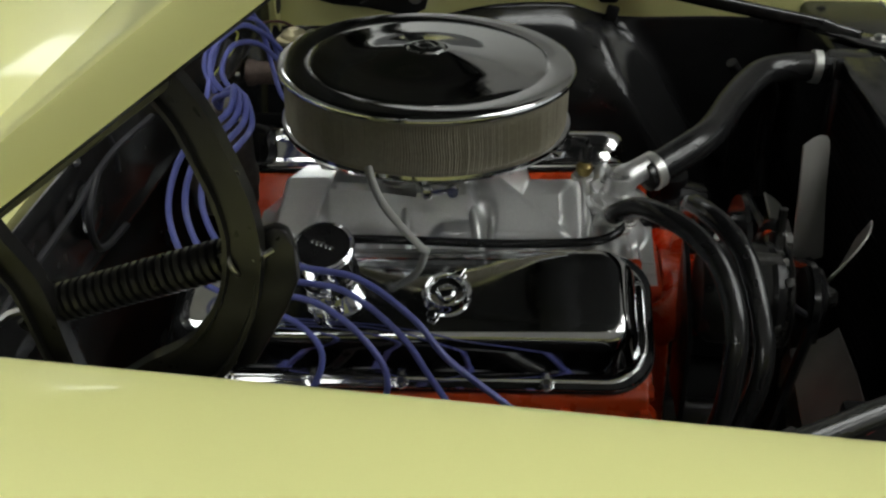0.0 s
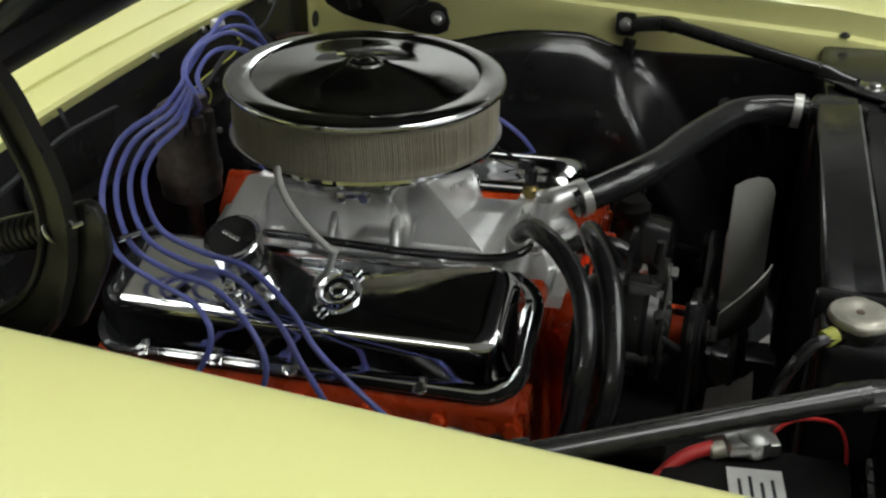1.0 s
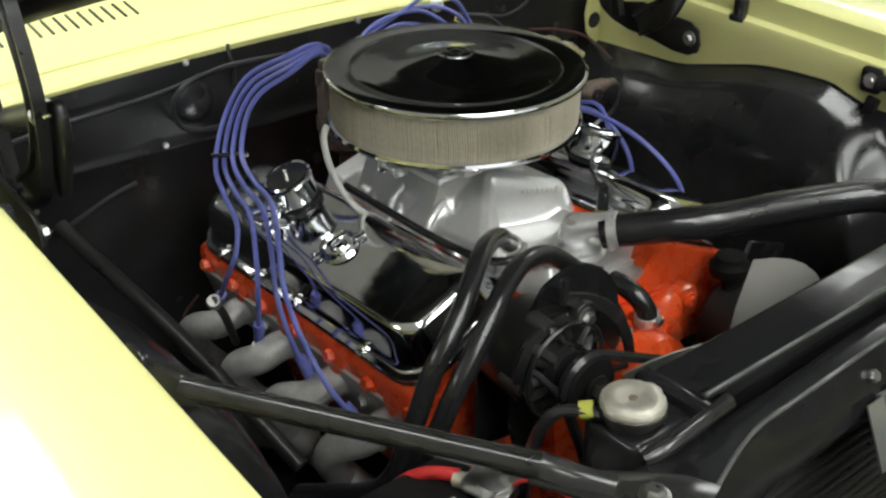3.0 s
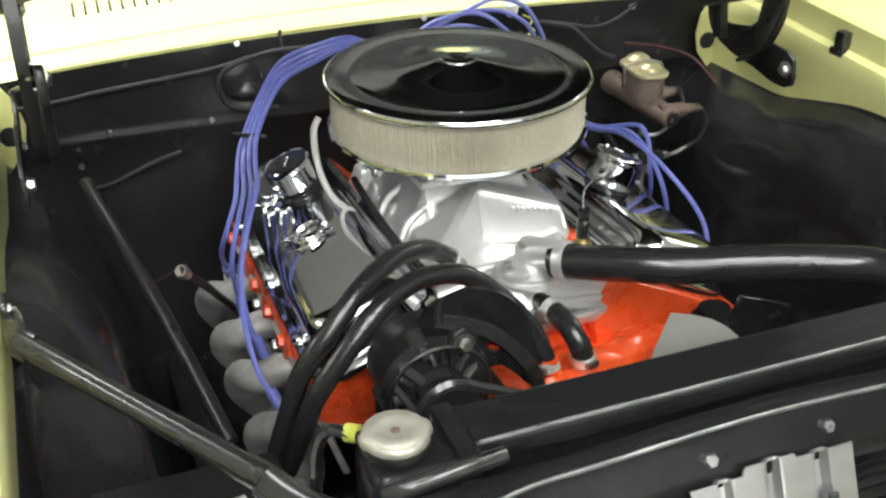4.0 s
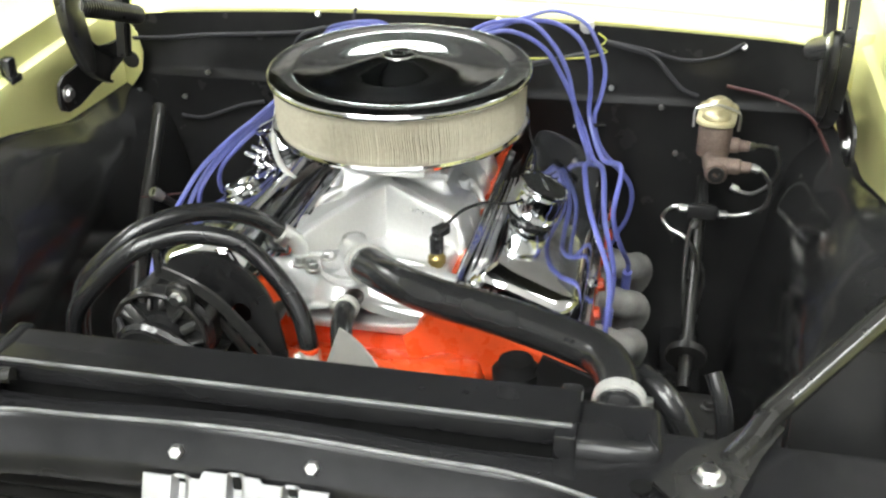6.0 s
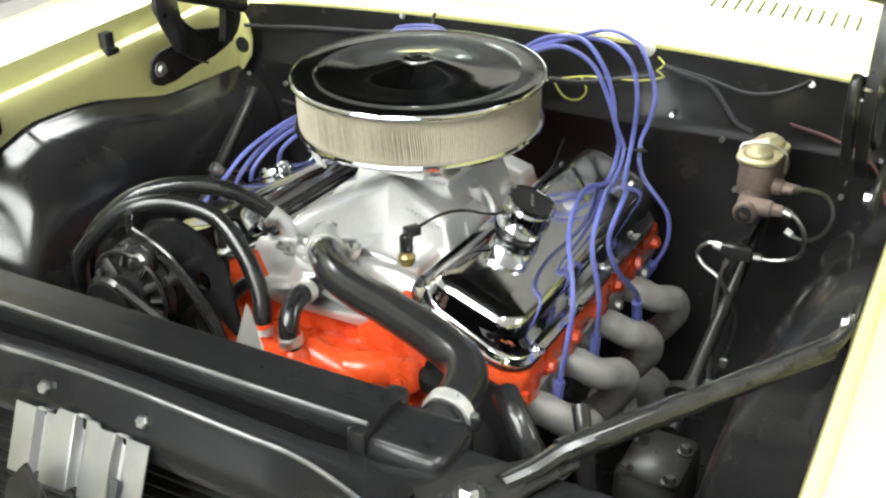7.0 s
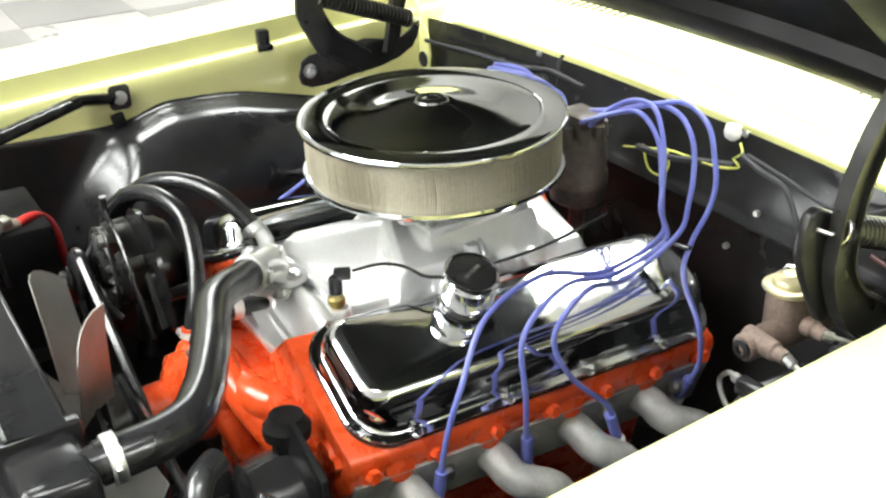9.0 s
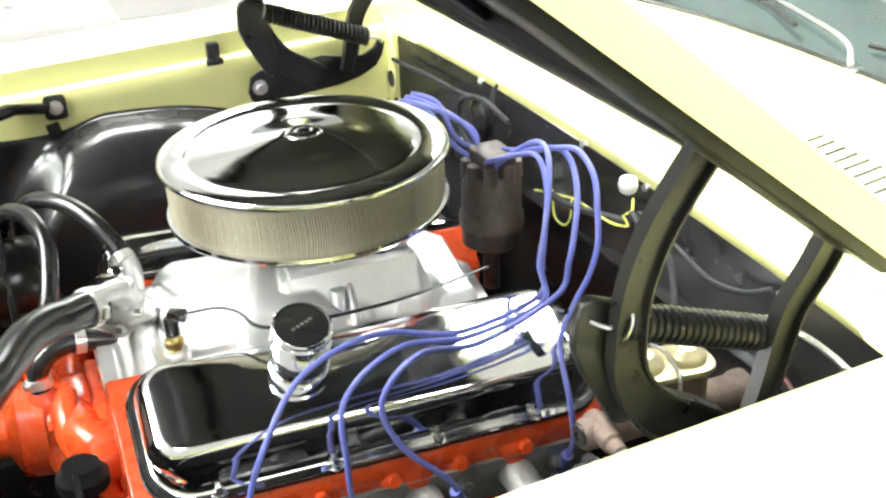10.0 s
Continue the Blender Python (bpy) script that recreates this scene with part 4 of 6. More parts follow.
def manifold_height(x, y):
    ax = abs(x)
    base = 0.705 - 0.1 * max(0, ax - 0.1)
    # low roof between the runners
    roof = 0.787 - 0.3 * ax - 2.2 * max(0, ax - 0.099)
    roof -= 0.06 * ease(-0.045, -0.075, y)
    # runners behind, parted by grooves
    if y > -0.035:
        g = 0
        for yy, w in ((-0.012, 0.010), (0.055, 0.012), (0.12, 0.010)):
            g = max(g, math.exp(-((y - yy) / w) ** 2))
        roof -= 0.042 * g * ease(0.05, 0.085, ax)
        roof -= 0.05 * ease(0.175, 0.2, y)
    z = smooth_max(base, roof, 0.014)
    # floor in front of the prow, then the water crossing
    floor_z = 0.746 - 0.016 * ease(-0.2, -0.17, y) * ease(0.1, 0.06, ax) - 0.12 * max(0, ax - 0.06) - 0.03 * ease(-0.238, -0.262, y) - 0.012 * ease(-0.268, -0.272, y) - 0.02 * ease(0.085, 0.12, ax)
    z = smooth_max(z, floor_z if y < -0.06 else 0, 0.010)
    # two front runners whose upright walls meet in a hollow corner before the plenum
    d = max(-0.72 * (x + 0.004) + 0.69 * (y + 0.092), 0.31 * (x + 0.004) + 0.95 * (y + 0.092))
    up = ease(-0.008, 0.005, d)
    crest = 0.807 - (0.42 if x < 0 else 0.3) * ax - 2.5 * max(0, ax - 0.102) - 0.045 * math.exp(-((y + 0.082) / 0.006) ** 2) * ease(0.055, 0.085, -x) - 0.006 * (1 - ease(0.0, 0.016, d)) - 0.7 * max(0, y + 0.03) - 0.25 * max(0, -0.17 - y)
    if up > 0:
        z = max(z, min(z, floor_z) * (1 - up) + crest * up)
    cross = 0.757 - 6 * (y + 0.232) ** 2 * 9 - 0.25 * max(0, ax - 0.09)
    z = smooth_max(z, cross, 0.008)
    pad = 0.762 - 9 * ((x + 0.02) ** 2 + (y + 0.24) ** 2) * 3
    z = smooth_max(z, pad, 0.01)
    plen = 0.806 - 2.2 * max(0, ax - 0.07) - 2.2 * max(0, -0.06 - y) - 2.2 * max(0, y - 0.11)
    z = smooth_max(z, plen, 0.008)
    return z


def intake_manifold():
    g = thing("intake_manifold", eng(0, 0, 0.7), "cast aluminium intake manifold between the cylinder heads", "intake manifold")
    nx, ny = 150, 240
    grid = []
    for j in range(ny + 1):
        v = -0.288 + 0.505 * j / ny
        row = []
        for i in range(nx + 1):
            x = -0.122 + 0.244 * i / nx
            # rows follow the runners' walls, so that their edges stay crisp
            bend = min(1.0, max(0.0, (v + 0.283) / 0.163)) * min(1.0, max(0.0, (0.15 - v) / 0.2))
            y = v - (1.04 if x < -0.004 else 0.33) * abs(x + 0.004) * bend
            row.append(eng(x, y, manifold_height(x, y)))
        grid.append(row)
    part("casting", sheet(grid), CAST_ALU, g, "sand-textured bare aluminium casting")
    # cast ribs and bosses on the flanks
    for s in (-1, 1):
        for y in (-0.19, -0.088, 0.06):
            part("boss", lathe([(0.012, 0), (0.0115, 0.018), (0.009, 0.021), (0.005, 0.021), (0.0045, 0.012), (0, 0.012)], Matrix.Translation(eng(s * 0.108, y, 0.705)), 16), CAST_ALU, g)
        part("edge_rib", tube([eng(s * 0.04, -0.062, 0.79), eng(s * 0.075, -0.066, 0.778), eng(s * 0.1, -0.072, 0.762), eng(s * 0.112, -0.075, 0.735), eng(s * 0.114, -0.075, 0.705)], 0.006, n=10), CAST_ALU, g)
        part("edge_rib", tube([eng(s * 0.07, 0.016, 0.785), eng(s * 0.1, 0.014, 0.765), eng(s * 0.113, 0.012, 0.735), eng(s * 0.115, 0.012, 0.705)], 0.0055, n=10), CAST_ALU, g)
    for y, r in ((-0.118, 0.03), (-0.03, 0.019), (0.04, 0.019)):
        arc = [eng(-0.113, y + r * math.cos(q), 0.715 + 1.25 * r * math.sin(q)) for q in (math.pi * k / 10 for k in range(11))]
        part("arc_rib", tube(arc, 0.0055, n=10), CAST_ALU, g)
    part("foot_box", box((0.02, 0.03, 0.022), TIP @ pose(-0.112, -0.03, 0.72), 0.006), CAST_ALU, g)
    part("foot_box", box((0.02, 0.026, 0.022), TIP @ pose(-0.112, 0.035, 0.72), 0.006), CAST_ALU, g)
    part("post", lathe([(0.012, 0), (0.011, 0.035), (0.009, 0.038), (0, 0.038)], Matrix.Translation(eng(0.085, 0.0, 0.745)), 16), CAST_ALU, g)
    part("rib", tube([eng(-0.09, -0.2, 0.735), eng(-0.05, -0.205, 0.748), eng(0.05, -0.205, 0.748), eng(0.09, -0.2, 0.735)], 0.006, n=10), CAST_ALU, g)
    part("sender_boss", lathe([(0.019, -0.02), (0.018, 0.008), (0.015, 0.012), (0.012, 0.012), (0, 0.012)], Matrix.Translation(eng(0.091, -0.205, 0.735)), 20), CAST_ALU, g)
    part("base", prism([(-0.12, 0.66), (0.12, 0.66), (0.12, 0.69), (-0.12, 0.69)], -0.262, 0.21, 0.004), CAST_ALU, g)
    part("front_flange", prism([(-0.06, 0.69), (0.07, 0.69), (0.088, 0.7), (0.084, 0.71), (0.05, 0.704), (-0.05, 0.704), (-0.08, 0.71), (-0.084, 0.7)], -0.289, -0.266, 0.004), CAST_ALU, g)
    # raised bars where the unreadable cast lettering stands
    for k in range(9):
        x = 0.036 + 0.0072 * k
        part("cast_mark", box((0.005, 0.003, 0.005 + 0.003 * (k % 2)), TIP @ Matrix.Translation((x, -0.0955 - 0.326 * (x + 0.004), 0.776 - 0.1 * (x - 0.036))) @ pose(0, 0, 0, -12, 0, -18), 0.0008), CAST_ALU, g)
    for s in (-1, 1):
        for y in (-0.235, -0.14, -0.03, 0.07, 0.16):
            part("bolt", bolt_bm(eng(s * 0.112, y, 0.712), (s * 0.2, 0, 1), 0.008, 0.010), STEEL, g)
    for x, y in ((-0.075, -0.245), (-0.055, -0.255), (0.04, -0.258)):
        part("bolt", bolt_bm(eng(x, y, 0.752), (0, 0, 1), 0.007, 0.01), STEEL, g)
    part("heater_fitting", tube([eng(-0.082, -0.222, 0.735), eng(-0.084, -0.222, 0.765), eng(-0.09, -0.224, 0.776), eng(-0.1, -0.229, 0.787)], 0.011, n=12), CAST_ALU, g)


intake_manifold()


def thermostat_housing():
    o = eng(-0.004, -0.243, 0.758)
    g = thing("thermostat_housing", o, "cast aluminium thermostat housing with a bolted neck", "thermostat housing")
    part("flange", plate(rounded(0.085, 0.05, 0.02), 0.010, Matrix.Translation(o) @ pose(0, 0, 0, 0, 0, 20), 0.002), CAST_ALU, g)
    part("neck", tube([o + Vector((0, 0, 0.004)), o + Vector((0.0, -0.003, 0.02)), o + Vector((0.005, -0.01, 0.028)), o + Vector((0.01, -0.017, 0.031)), o + Vector((0.02, -0.03, 0.034)), o + Vector((0.032, -0.046, 0.038))], 0.0185, n=20, radii=lambda f: 0.0185 - 0.003 * ease(0.35, 0.7, f)), CAST_ALU, g)
    part("base", lathe([(0.042, -0.004), (0.042, 0.0), (0.038, 0.003), (0.036, 0.003), (0.035, 0.008), (0.031, 0.0105), (0.028, 0.013), (0.02, 0.0165), (0.0175, 0.022), (0.017, 0.034), (0.0155, 0.037), (0, 0.038)], Matrix.Translation(o + Vector((-0.001, -0.003, -0.004))), 32), CAST_ALU, g)
    part("plug", lathe([(0.015, 0), (0.0155, 0.006), (0.014, 0.009), (0.011, 0.0095), (0.010, 0.006), (0.006, 0.006), (0.005, 0.0085), (0, 0.009)], Matrix.Translation(o + Vector((0.001, -0.003, 0.031))), 24), STEEL, g)
    part("bolt", bolt_bm(o + Vector((-0.032, -0.008, 0.010)), (0, 0, 1), 0.007, 0.009), STEEL, g)
    part("bolt", bolt_bm(o + Vector((0.032, 0.01, 0.010)), (0, 0, 1), 0.007, 0.009), STEEL, g)


thermostat_housing()


def sensor():
    o = eng(0.091, -0.205, 0.745)
    g = thing("temperature_sensor", o, "brass temperature sender with a black plug", "sensor")
    part("body", lathe([(0.0085, 0), (0.0085, 0.006), (0.0115, 0.007), (0.0115, 0.015), (0.009, 0.018), (0.007, 0.028), (0, 0.028)], Matrix.Translation(o), 12), BRASS, g, "brass hexagon body")
    part("plug", join(lathe([(0.009, 0.022), (0.009, 0.042), (0.007, 0.045), (0, 0.045)], Matrix.Translation(o), 14), box((0.014, 0.022, 0.013), pose(*(o + Vector((0.004, 0.008, 0.048))), 0, 0, -30), 0.002)), RUBBER, g)
    part("lead", tube([o + Vector((0.008, 0.02, 0.05)), o + Vector((0.025, 0.05, 0.058)), o + Vector((0.05, 0.07, 0.06)), o + Vector((0.085, 0.085, 0.056)), o + Vector((0.1, 0.13, 0.058)), o + Vector((0.09, 0.25, 0.052)), o + Vector((0.06, 0.38, 0.05))], 0.0022, n=8), RUBBER, g)


sensor()


def carburetor():
    o = eng(0, 0.02, 0.803)
    g = thing("carburetor", o, "grey four-barrel carburetor beneath the air cleaner", "carburetor")
    part("base_plate", box((0.15, 0.16, 0.012), Matrix.Translation(o + Vector((0, 0, 0.006))), 0.003), CAST_ALU, g)
    part("body", box((0.12, 0.15, 0.045), Matrix.Translation(o + Vector((0, 0, 0.032))), 0.008), CAST_ALU, g)
    for s in (-1, 1):
        part("float_bowl", box((0.10, 0.035, 0.04), Matrix.Translation(o + Vector((0, s * 0.088, 0.032))), 0.007), CAST_ALU, g)
    part("throttle_lever", join(plate([(-0.02, -0.02), (0.03, -0.015), (0.045, 0.01), (0.02, 0.025), (-0.02, 0.012)], 0.003, Matrix.Translation(o + Vector((-0.085, 0, 0.02))) @ pose(0, 0, 0, 90, 0, 90), 0.0008),
                                tube([o + Vector((-0.08, 0.02, 0.02)), o + Vector((-0.1, 0.0, 0.022)), o + Vector((-0.09, -0.03, 0.028))], 0.0035, n=6)), STEEL, g)
    e = Vector((-0.156, -0.013, 0.835))
    part("linkage", join(join(tube([e + Vector((0.06, 0.03, -0.012)), e + Vector((0.03, 0.01, -0.004)), e, e + Vector((0.002, -0.03, 0.002))], 0.0032, n=8), box((0.014, 0.012, 0.016), Matrix.Translation(e) @ pose(0, 0, 0, 0, 10, 20), 0.003)),
                         join(lathe([(0.0065, -0.006), (0.0075, -0.003), (0.0075, 0.003), (0.0065, 0.006)], along(e + Vector((0.002, -0.03, 0.002)), e + Vector((1, -0.03, 0.002))), 14), box((0.02, 0.006, 0.012), Matrix.Translation(e + Vector((0.022, 0.01, 0.004))) @ pose(0, 0, 0, 15, 0, 30), 0.002))), CHROME_SOFT, g, "bright throttle linkage")
    part("choke_housing", lathe([(0.022, 0), (0.022, 0.02), (0.016, 0.024), (0, 0.024)], along(o + Vector((0.06, 0.04, 0.035)), o + Vector((0.2, 0.04, 0.035))), 20), BLACK_METAL, g)
    for x, y in ((-0.06, -0.07), (0.06, -0.07)):
        part("stud", bolt_bm(o + Vector((x, y, 0.012)), (0, 0, 1), 0.006, 0.01), STEEL, g)


carburetor()


def refine_profile(pts):
    return [(p.x, p.z) for p in refine([(r, 0, z) for r, z in pts], 3)]


def air_cleaner():
    o = Vector((-0.023, 0.0, 0.865))
    m = Matrix.Translation((o.x, o.y, 0)) @ Matrix.Translation((0, 0, 0.9)) @ Matrix.Rotation(radians(1.2), 4, "X") @ Matrix.Translation((0, 0, -0.8985))
    g = thing("air_cleaner", o, "round chrome air cleaner with a beige pleated paper filter", "air cleaner")
    part("base", lathe([(0.07, 0.853), (0.1, 0.856), (0.165, 0.864), (0.175, 0.866), (0.1775, 0.870), (0.1765, 0.874), (0.173, 0.8755)], m, 96), CHROME, g)
    n = 700
    rnd = random.Random(4)
    jit = [rnd.uniform(-0.35, 0.35) for _ in range(n)]
    wob = [0.6 + 0.8 * noise.noise((k * 0.017, 3, 0)) for k in range(n)]
    bm = bmesh.new()
    rings = []
    for z, f in ((0.8745, 0.35), (0.882, 1), (0.895, 1), (0.91, 1), (0.922, 1), (0.931, 0.35), (0.936, 0.3)):
        ring = []
        for k in range(n):
            r = 0.1712 + f * 0.0015 * (1 if k % 2 else -1) * min(1.0, max(0.12, wob[k]))
            a = 2 * math.pi * (k + jit[k] * 0.9 + 0.8 * math.sin(z * 90 + 5 * wob[k])) / n
            ring.append(bm.verts.new(m @ Vector((r * math.cos(a), r * math.sin(a), z))))
        rings.append(ring)
    for a, b in zip(rings, rings[1:]):
        for k in range(n):
            bm.faces.new((a[k], a[(k + 1) % n], b[(k + 1) % n], b[k]))
    part("filter", bm, PAPER, g, "beige pleated paper filter element")
    # flat outer annulus, pressed groove, then a shallow rise that steepens towards the nut
    cone = [(0.132, 0.9454), (0.124, 0.9457), (0.116, 0.946), (0.108, 0.9463), (0.1, 0.9467), (0.092, 0.9472), (0.084, 0.9481), (0.076, 0.9493), (0.068, 0.9508), (0.06, 0.9524), (0.052, 0.954), (0.044, 0.9556), (0.036, 0.9572), (0.03, 0.9584), (0.027, 0.9588), (0.0245, 0.959)]
    profile = [(0.172, 0.9345), (0.1775, 0.9345), (0.1795, 0.937), (0.1795, 0.941), (0.178, 0.9440), (0.1755, 0.9452), (0.173, 0.9454), (0.1468, 0.9453), (0.1458, 0.945), (0.145, 0.9444), (0.144, 0.9444), (0.1432, 0.945), (0.1422, 0.9453)]
    profile += refine_profile(cone) + [(0.0235, 0.9586), (0.022, 0.958), (0.018, 0.9578), (0, 0.9578)]
    lid = part("lid", lathe(profile, m, 128), CHROME, g, "mirror-chrome lid with a shallow cone")
    part("wing_nut", lathe([(0.0215, 0.9576), (0.0222, 0.959), (0.0215, 0.9608), (0.016, 0.9632), (0.012, 0.963), (0.010, 0.9618), (0.008, 0.9632), (0.005, 0.9646), (0, 0.9649)], m, 32), CHROME_SOFT, lid, "chrome centre nut")


air_cleaner()


def header(s):
    g = thing("exhaust_header", eng(s * 0.28, 0, 0.6), "grey heat-coated tubular exhaust header", "exhaust header", "exhaust headers")
    part("flange", prism(mirror([(0.281, 0.627), (0.288, 0.628), (0.264, 0.553), (0.256, 0.553)], s), -0.285, 0.262, 0.001), HEADER_GREY, g)
    for k in range(4):
        y = -0.215 + 0.123 * k
        a = eng(s * 0.262, y, 0.594)
        bend = 0.02 + 0.012 * (k % 2)
        part("primary_tube", tube([a, a + Vector((s * 0.03, 0.001, 0.002)), a + Vector((s * 0.057, 0.008, -0.01)), a + Vector((s * 0.076, 0.018 + bend, -0.03)), a + Vector((s * 0.076, 0.036 + bend, -0.062)), a + Vector((s * 0.05, 0.056 + bend, -0.11)), a + Vector((s * 0.012, 0.07 + bend, -0.165)), Vector((s * 0.235, 0.2, 0.32))], 0.0215, n=18), HEADER_GREY, g)
        part("bolt", bolt_bm(eng(s * 0.282, y + 0.055, 0.60), (s, 0, 0.1), 0.008, 0.01), STEEL, g)
    part("collector", tube([(s * 0.235, 0.18, 0.34), (s * 0.24, 0.26, 0.29), (s * 0.25, 0.4, 0.27)], 0.045, n=18), HEADER_GREY, g)


for side in (-1, 1):
    header(side)


# ---- hoses ----
def hose(name, pts, r, label, clamps=(), material=RUBBER, category="hose", radii=None):
    g = thing(name, pts[0], label, category)
    part("tube", tube(pts, r, n=18, radii=radii), material, g)
    for i, (p, q) in enumerate(clamps):
        m = along(p, q)
        c = part("clamp", lathe([(r * 1.02, -0.0065), (r * 1.15, -0.006), (r * 1.16, 0), (r * 1.15, 0.006), (r * 1.02, 0.0065)], m, 28), CLAMP, g, "bright steel hose clamp")
        part("screw", box((0.009, 0.016, 0.009), m @ pose(r * 1.2, 0, 0), 0.002), STEEL, c)
    return g


UPPER = [(-0.008, -0.274, 0.793), (0.005, -0.291, 0.799), (0.024, -0.312, 0.804), (0.045, -0.336, 0.811), (0.075, -0.36, 0.815), (0.115, -0.379, 0.816), (0.16, -0.397, 0.819), (0.205, -0.417, 0.821), (0.25, -0.44, 0.823), (0.287, -0.466, 0.826), (0.305, -0.499, 0.828), (0.311, -0.535, 0.829), (0.312, -0.56, 0.829)]
hose("upper_radiator_hose", UPPER, 0.0215, "thick black rubber radiator hose with bright clamps", [((0.0006, -0.285, 0.797), (0.008, -0.295, 0.8)), ((0.312, -0.546, 0.829), (0.312, -0.56, 0.828))])
hose("heater_hose", [(-0.118, -0.228, 0.792), (-0.135, -0.234, 0.808), (-0.164, -0.253, 0.831), (-0.2, -0.274, 0.842), (-0.233, -0.298, 0.843), (-0.263, -0.319, 0.835), (-0.284, -0.332, 0.821), (-0.304, -0.34, 0.803), (-0.322, -0.344, 0.785), (-0.341, -0.344, 0.755), (-0.36, -0.335, 0.69), (-0.38, -0.30, 0.60), (-0.40, -0.15, 0.50)], 0.0118,
     "black heater hose arching from the manifold", [((-0.12, -0.2285, 0.794), (-0.135, -0.234, 0.808))])
hose("heater_hose", [(-0.051, -0.357, 0.697), (-0.055, -0.35, 0.72), (-0.068, -0.336, 0.752), (-0.098, -0.323, 0.79), (-0.14, -0.316, 0.825), (-0.187, -0.326, 0.839), (-0.221, -0.34, 0.839), (-0.253, -0.355, 0.829), (-0.277, -0.364, 0.811), (-0.308, -0.372, 0.78), (-0.334, -0.374, 0.745), (-0.35, -0.36, 0.69), (-0.37, -0.31, 0.60), (-0.41, -0.15, 0.49)], 0.0118,
     "black heater hose arching from the water pump", [((-0.052, -0.356, 0.706), (-0.055, -0.35, 0.72))])
hose("bypass_hose", [(-0.006, -0.357, 0.697), (-0.01, -0.358, 0.718), (-0.016, -0.343, 0.737), (-0.02, -0.318, 0.744), (-0.022, -0.29, 0.741), (-0.023, -0.262, 0.733)], 0.0132,
     "short black bypass hose with a bright clamp", [((-0.008, -0.3575, 0.707), (-0.01, -0.358, 0.72)), ((-0.021, -0.303, 0.7432), (-0.022, -0.29, 0.7415))])
hose("breather_hose", [(-0.205, 0.045, 0.888), (-0.214, 0.04, 0.876), (-0.217, 0.03, 0.852), (-0.217, 0.012, 0.826), (-0.211, -0.004, 0.803), (-0.198, -0.013, 0.784), (-0.18, -0.018, 0.77)], 0.0045, "pale grey breather hose from air cleaner to valve cover", material=PALE_HOSE)
hose("vacuum_hose", [(-0.145, 0.1, 0.762), (-0.152, 0.0, 0.768), (-0.154, -0.1, 0.77), (-0.15, -0.2, 0.775), (-0.135, -0.235, 0.78), (-0.113, -0.24, 0.78)], 0.0055, "black hose lying beside the valve cover")


hose("lower_hose", [(0.33, -0.46, 0.80), (0.352, -0.485, 0.798), (0.378, -0.5, 0.766), (0.393, -0.505, 0.725), (0.395, -0.505, 0.66), (0.38, -0.51, 0.58)], 0.014, "black hose dropping beside the radiator's end tank")
hose("lower_hose", [(0.40, -0.44, 0.80), (0.411, -0.455, 0.775), (0.417, -0.46, 0.74), (0.42, -0.46, 0.69), (0.41, -0.46, 0.6)], 0.009, "thin black hose hanging beside the radiator")


# ---- front drive ----
def fan():
    c = Vector((EX, -0.495, 0.615))
    g = thing("cooling_fan", c, "bare metal engine fan with broad pale blades", "fan")
    part("hub", lathe([(0.07, 0), (0.07, 0.006), (0.04, 0.012), (0.03, 0.02), (0, 0.02)], along(c, c + Vector((0, -1, 0))), 28), BLACK_METAL, g)
    for k in range(6):
        a = 20 + 60 * k
        m = Matrix.Translation(c) @ Matrix.Rotation(radians(a), 4, "Y")
        grid = []
        for i in range(10):
            r = 0.055 + 0.0182 * i
            w = 0.03 + 0.02 * min(1, i / 5)
            drop = 0.010 if i == 9 else 0.0
            grid.append([m @ Vector((w * 0.72 * f + 0.008, -0.012 - 0.026 * f + 0.008 * f * f, r + 0.010 - drop * 1.6 * f * f - 0.004 * f * (i / 9))) for f in (-1, -0.6, -0.2, 0.2, 0.6, 1)])
        part("blade", sheet(grid, 0.002), FAN_METAL, g, "pale curved fan blade")
    part("pulley", lathe([(0.075, 0), (0.075, 0.004), (0.066, 0.01), (0.075, 0.016), (0.075, 0.02), (0, 0.02)], along(c + Vector((0, 0.05, 0)), c + Vector((0, 0.02, 0))), 36), BLACK, g)


fan()


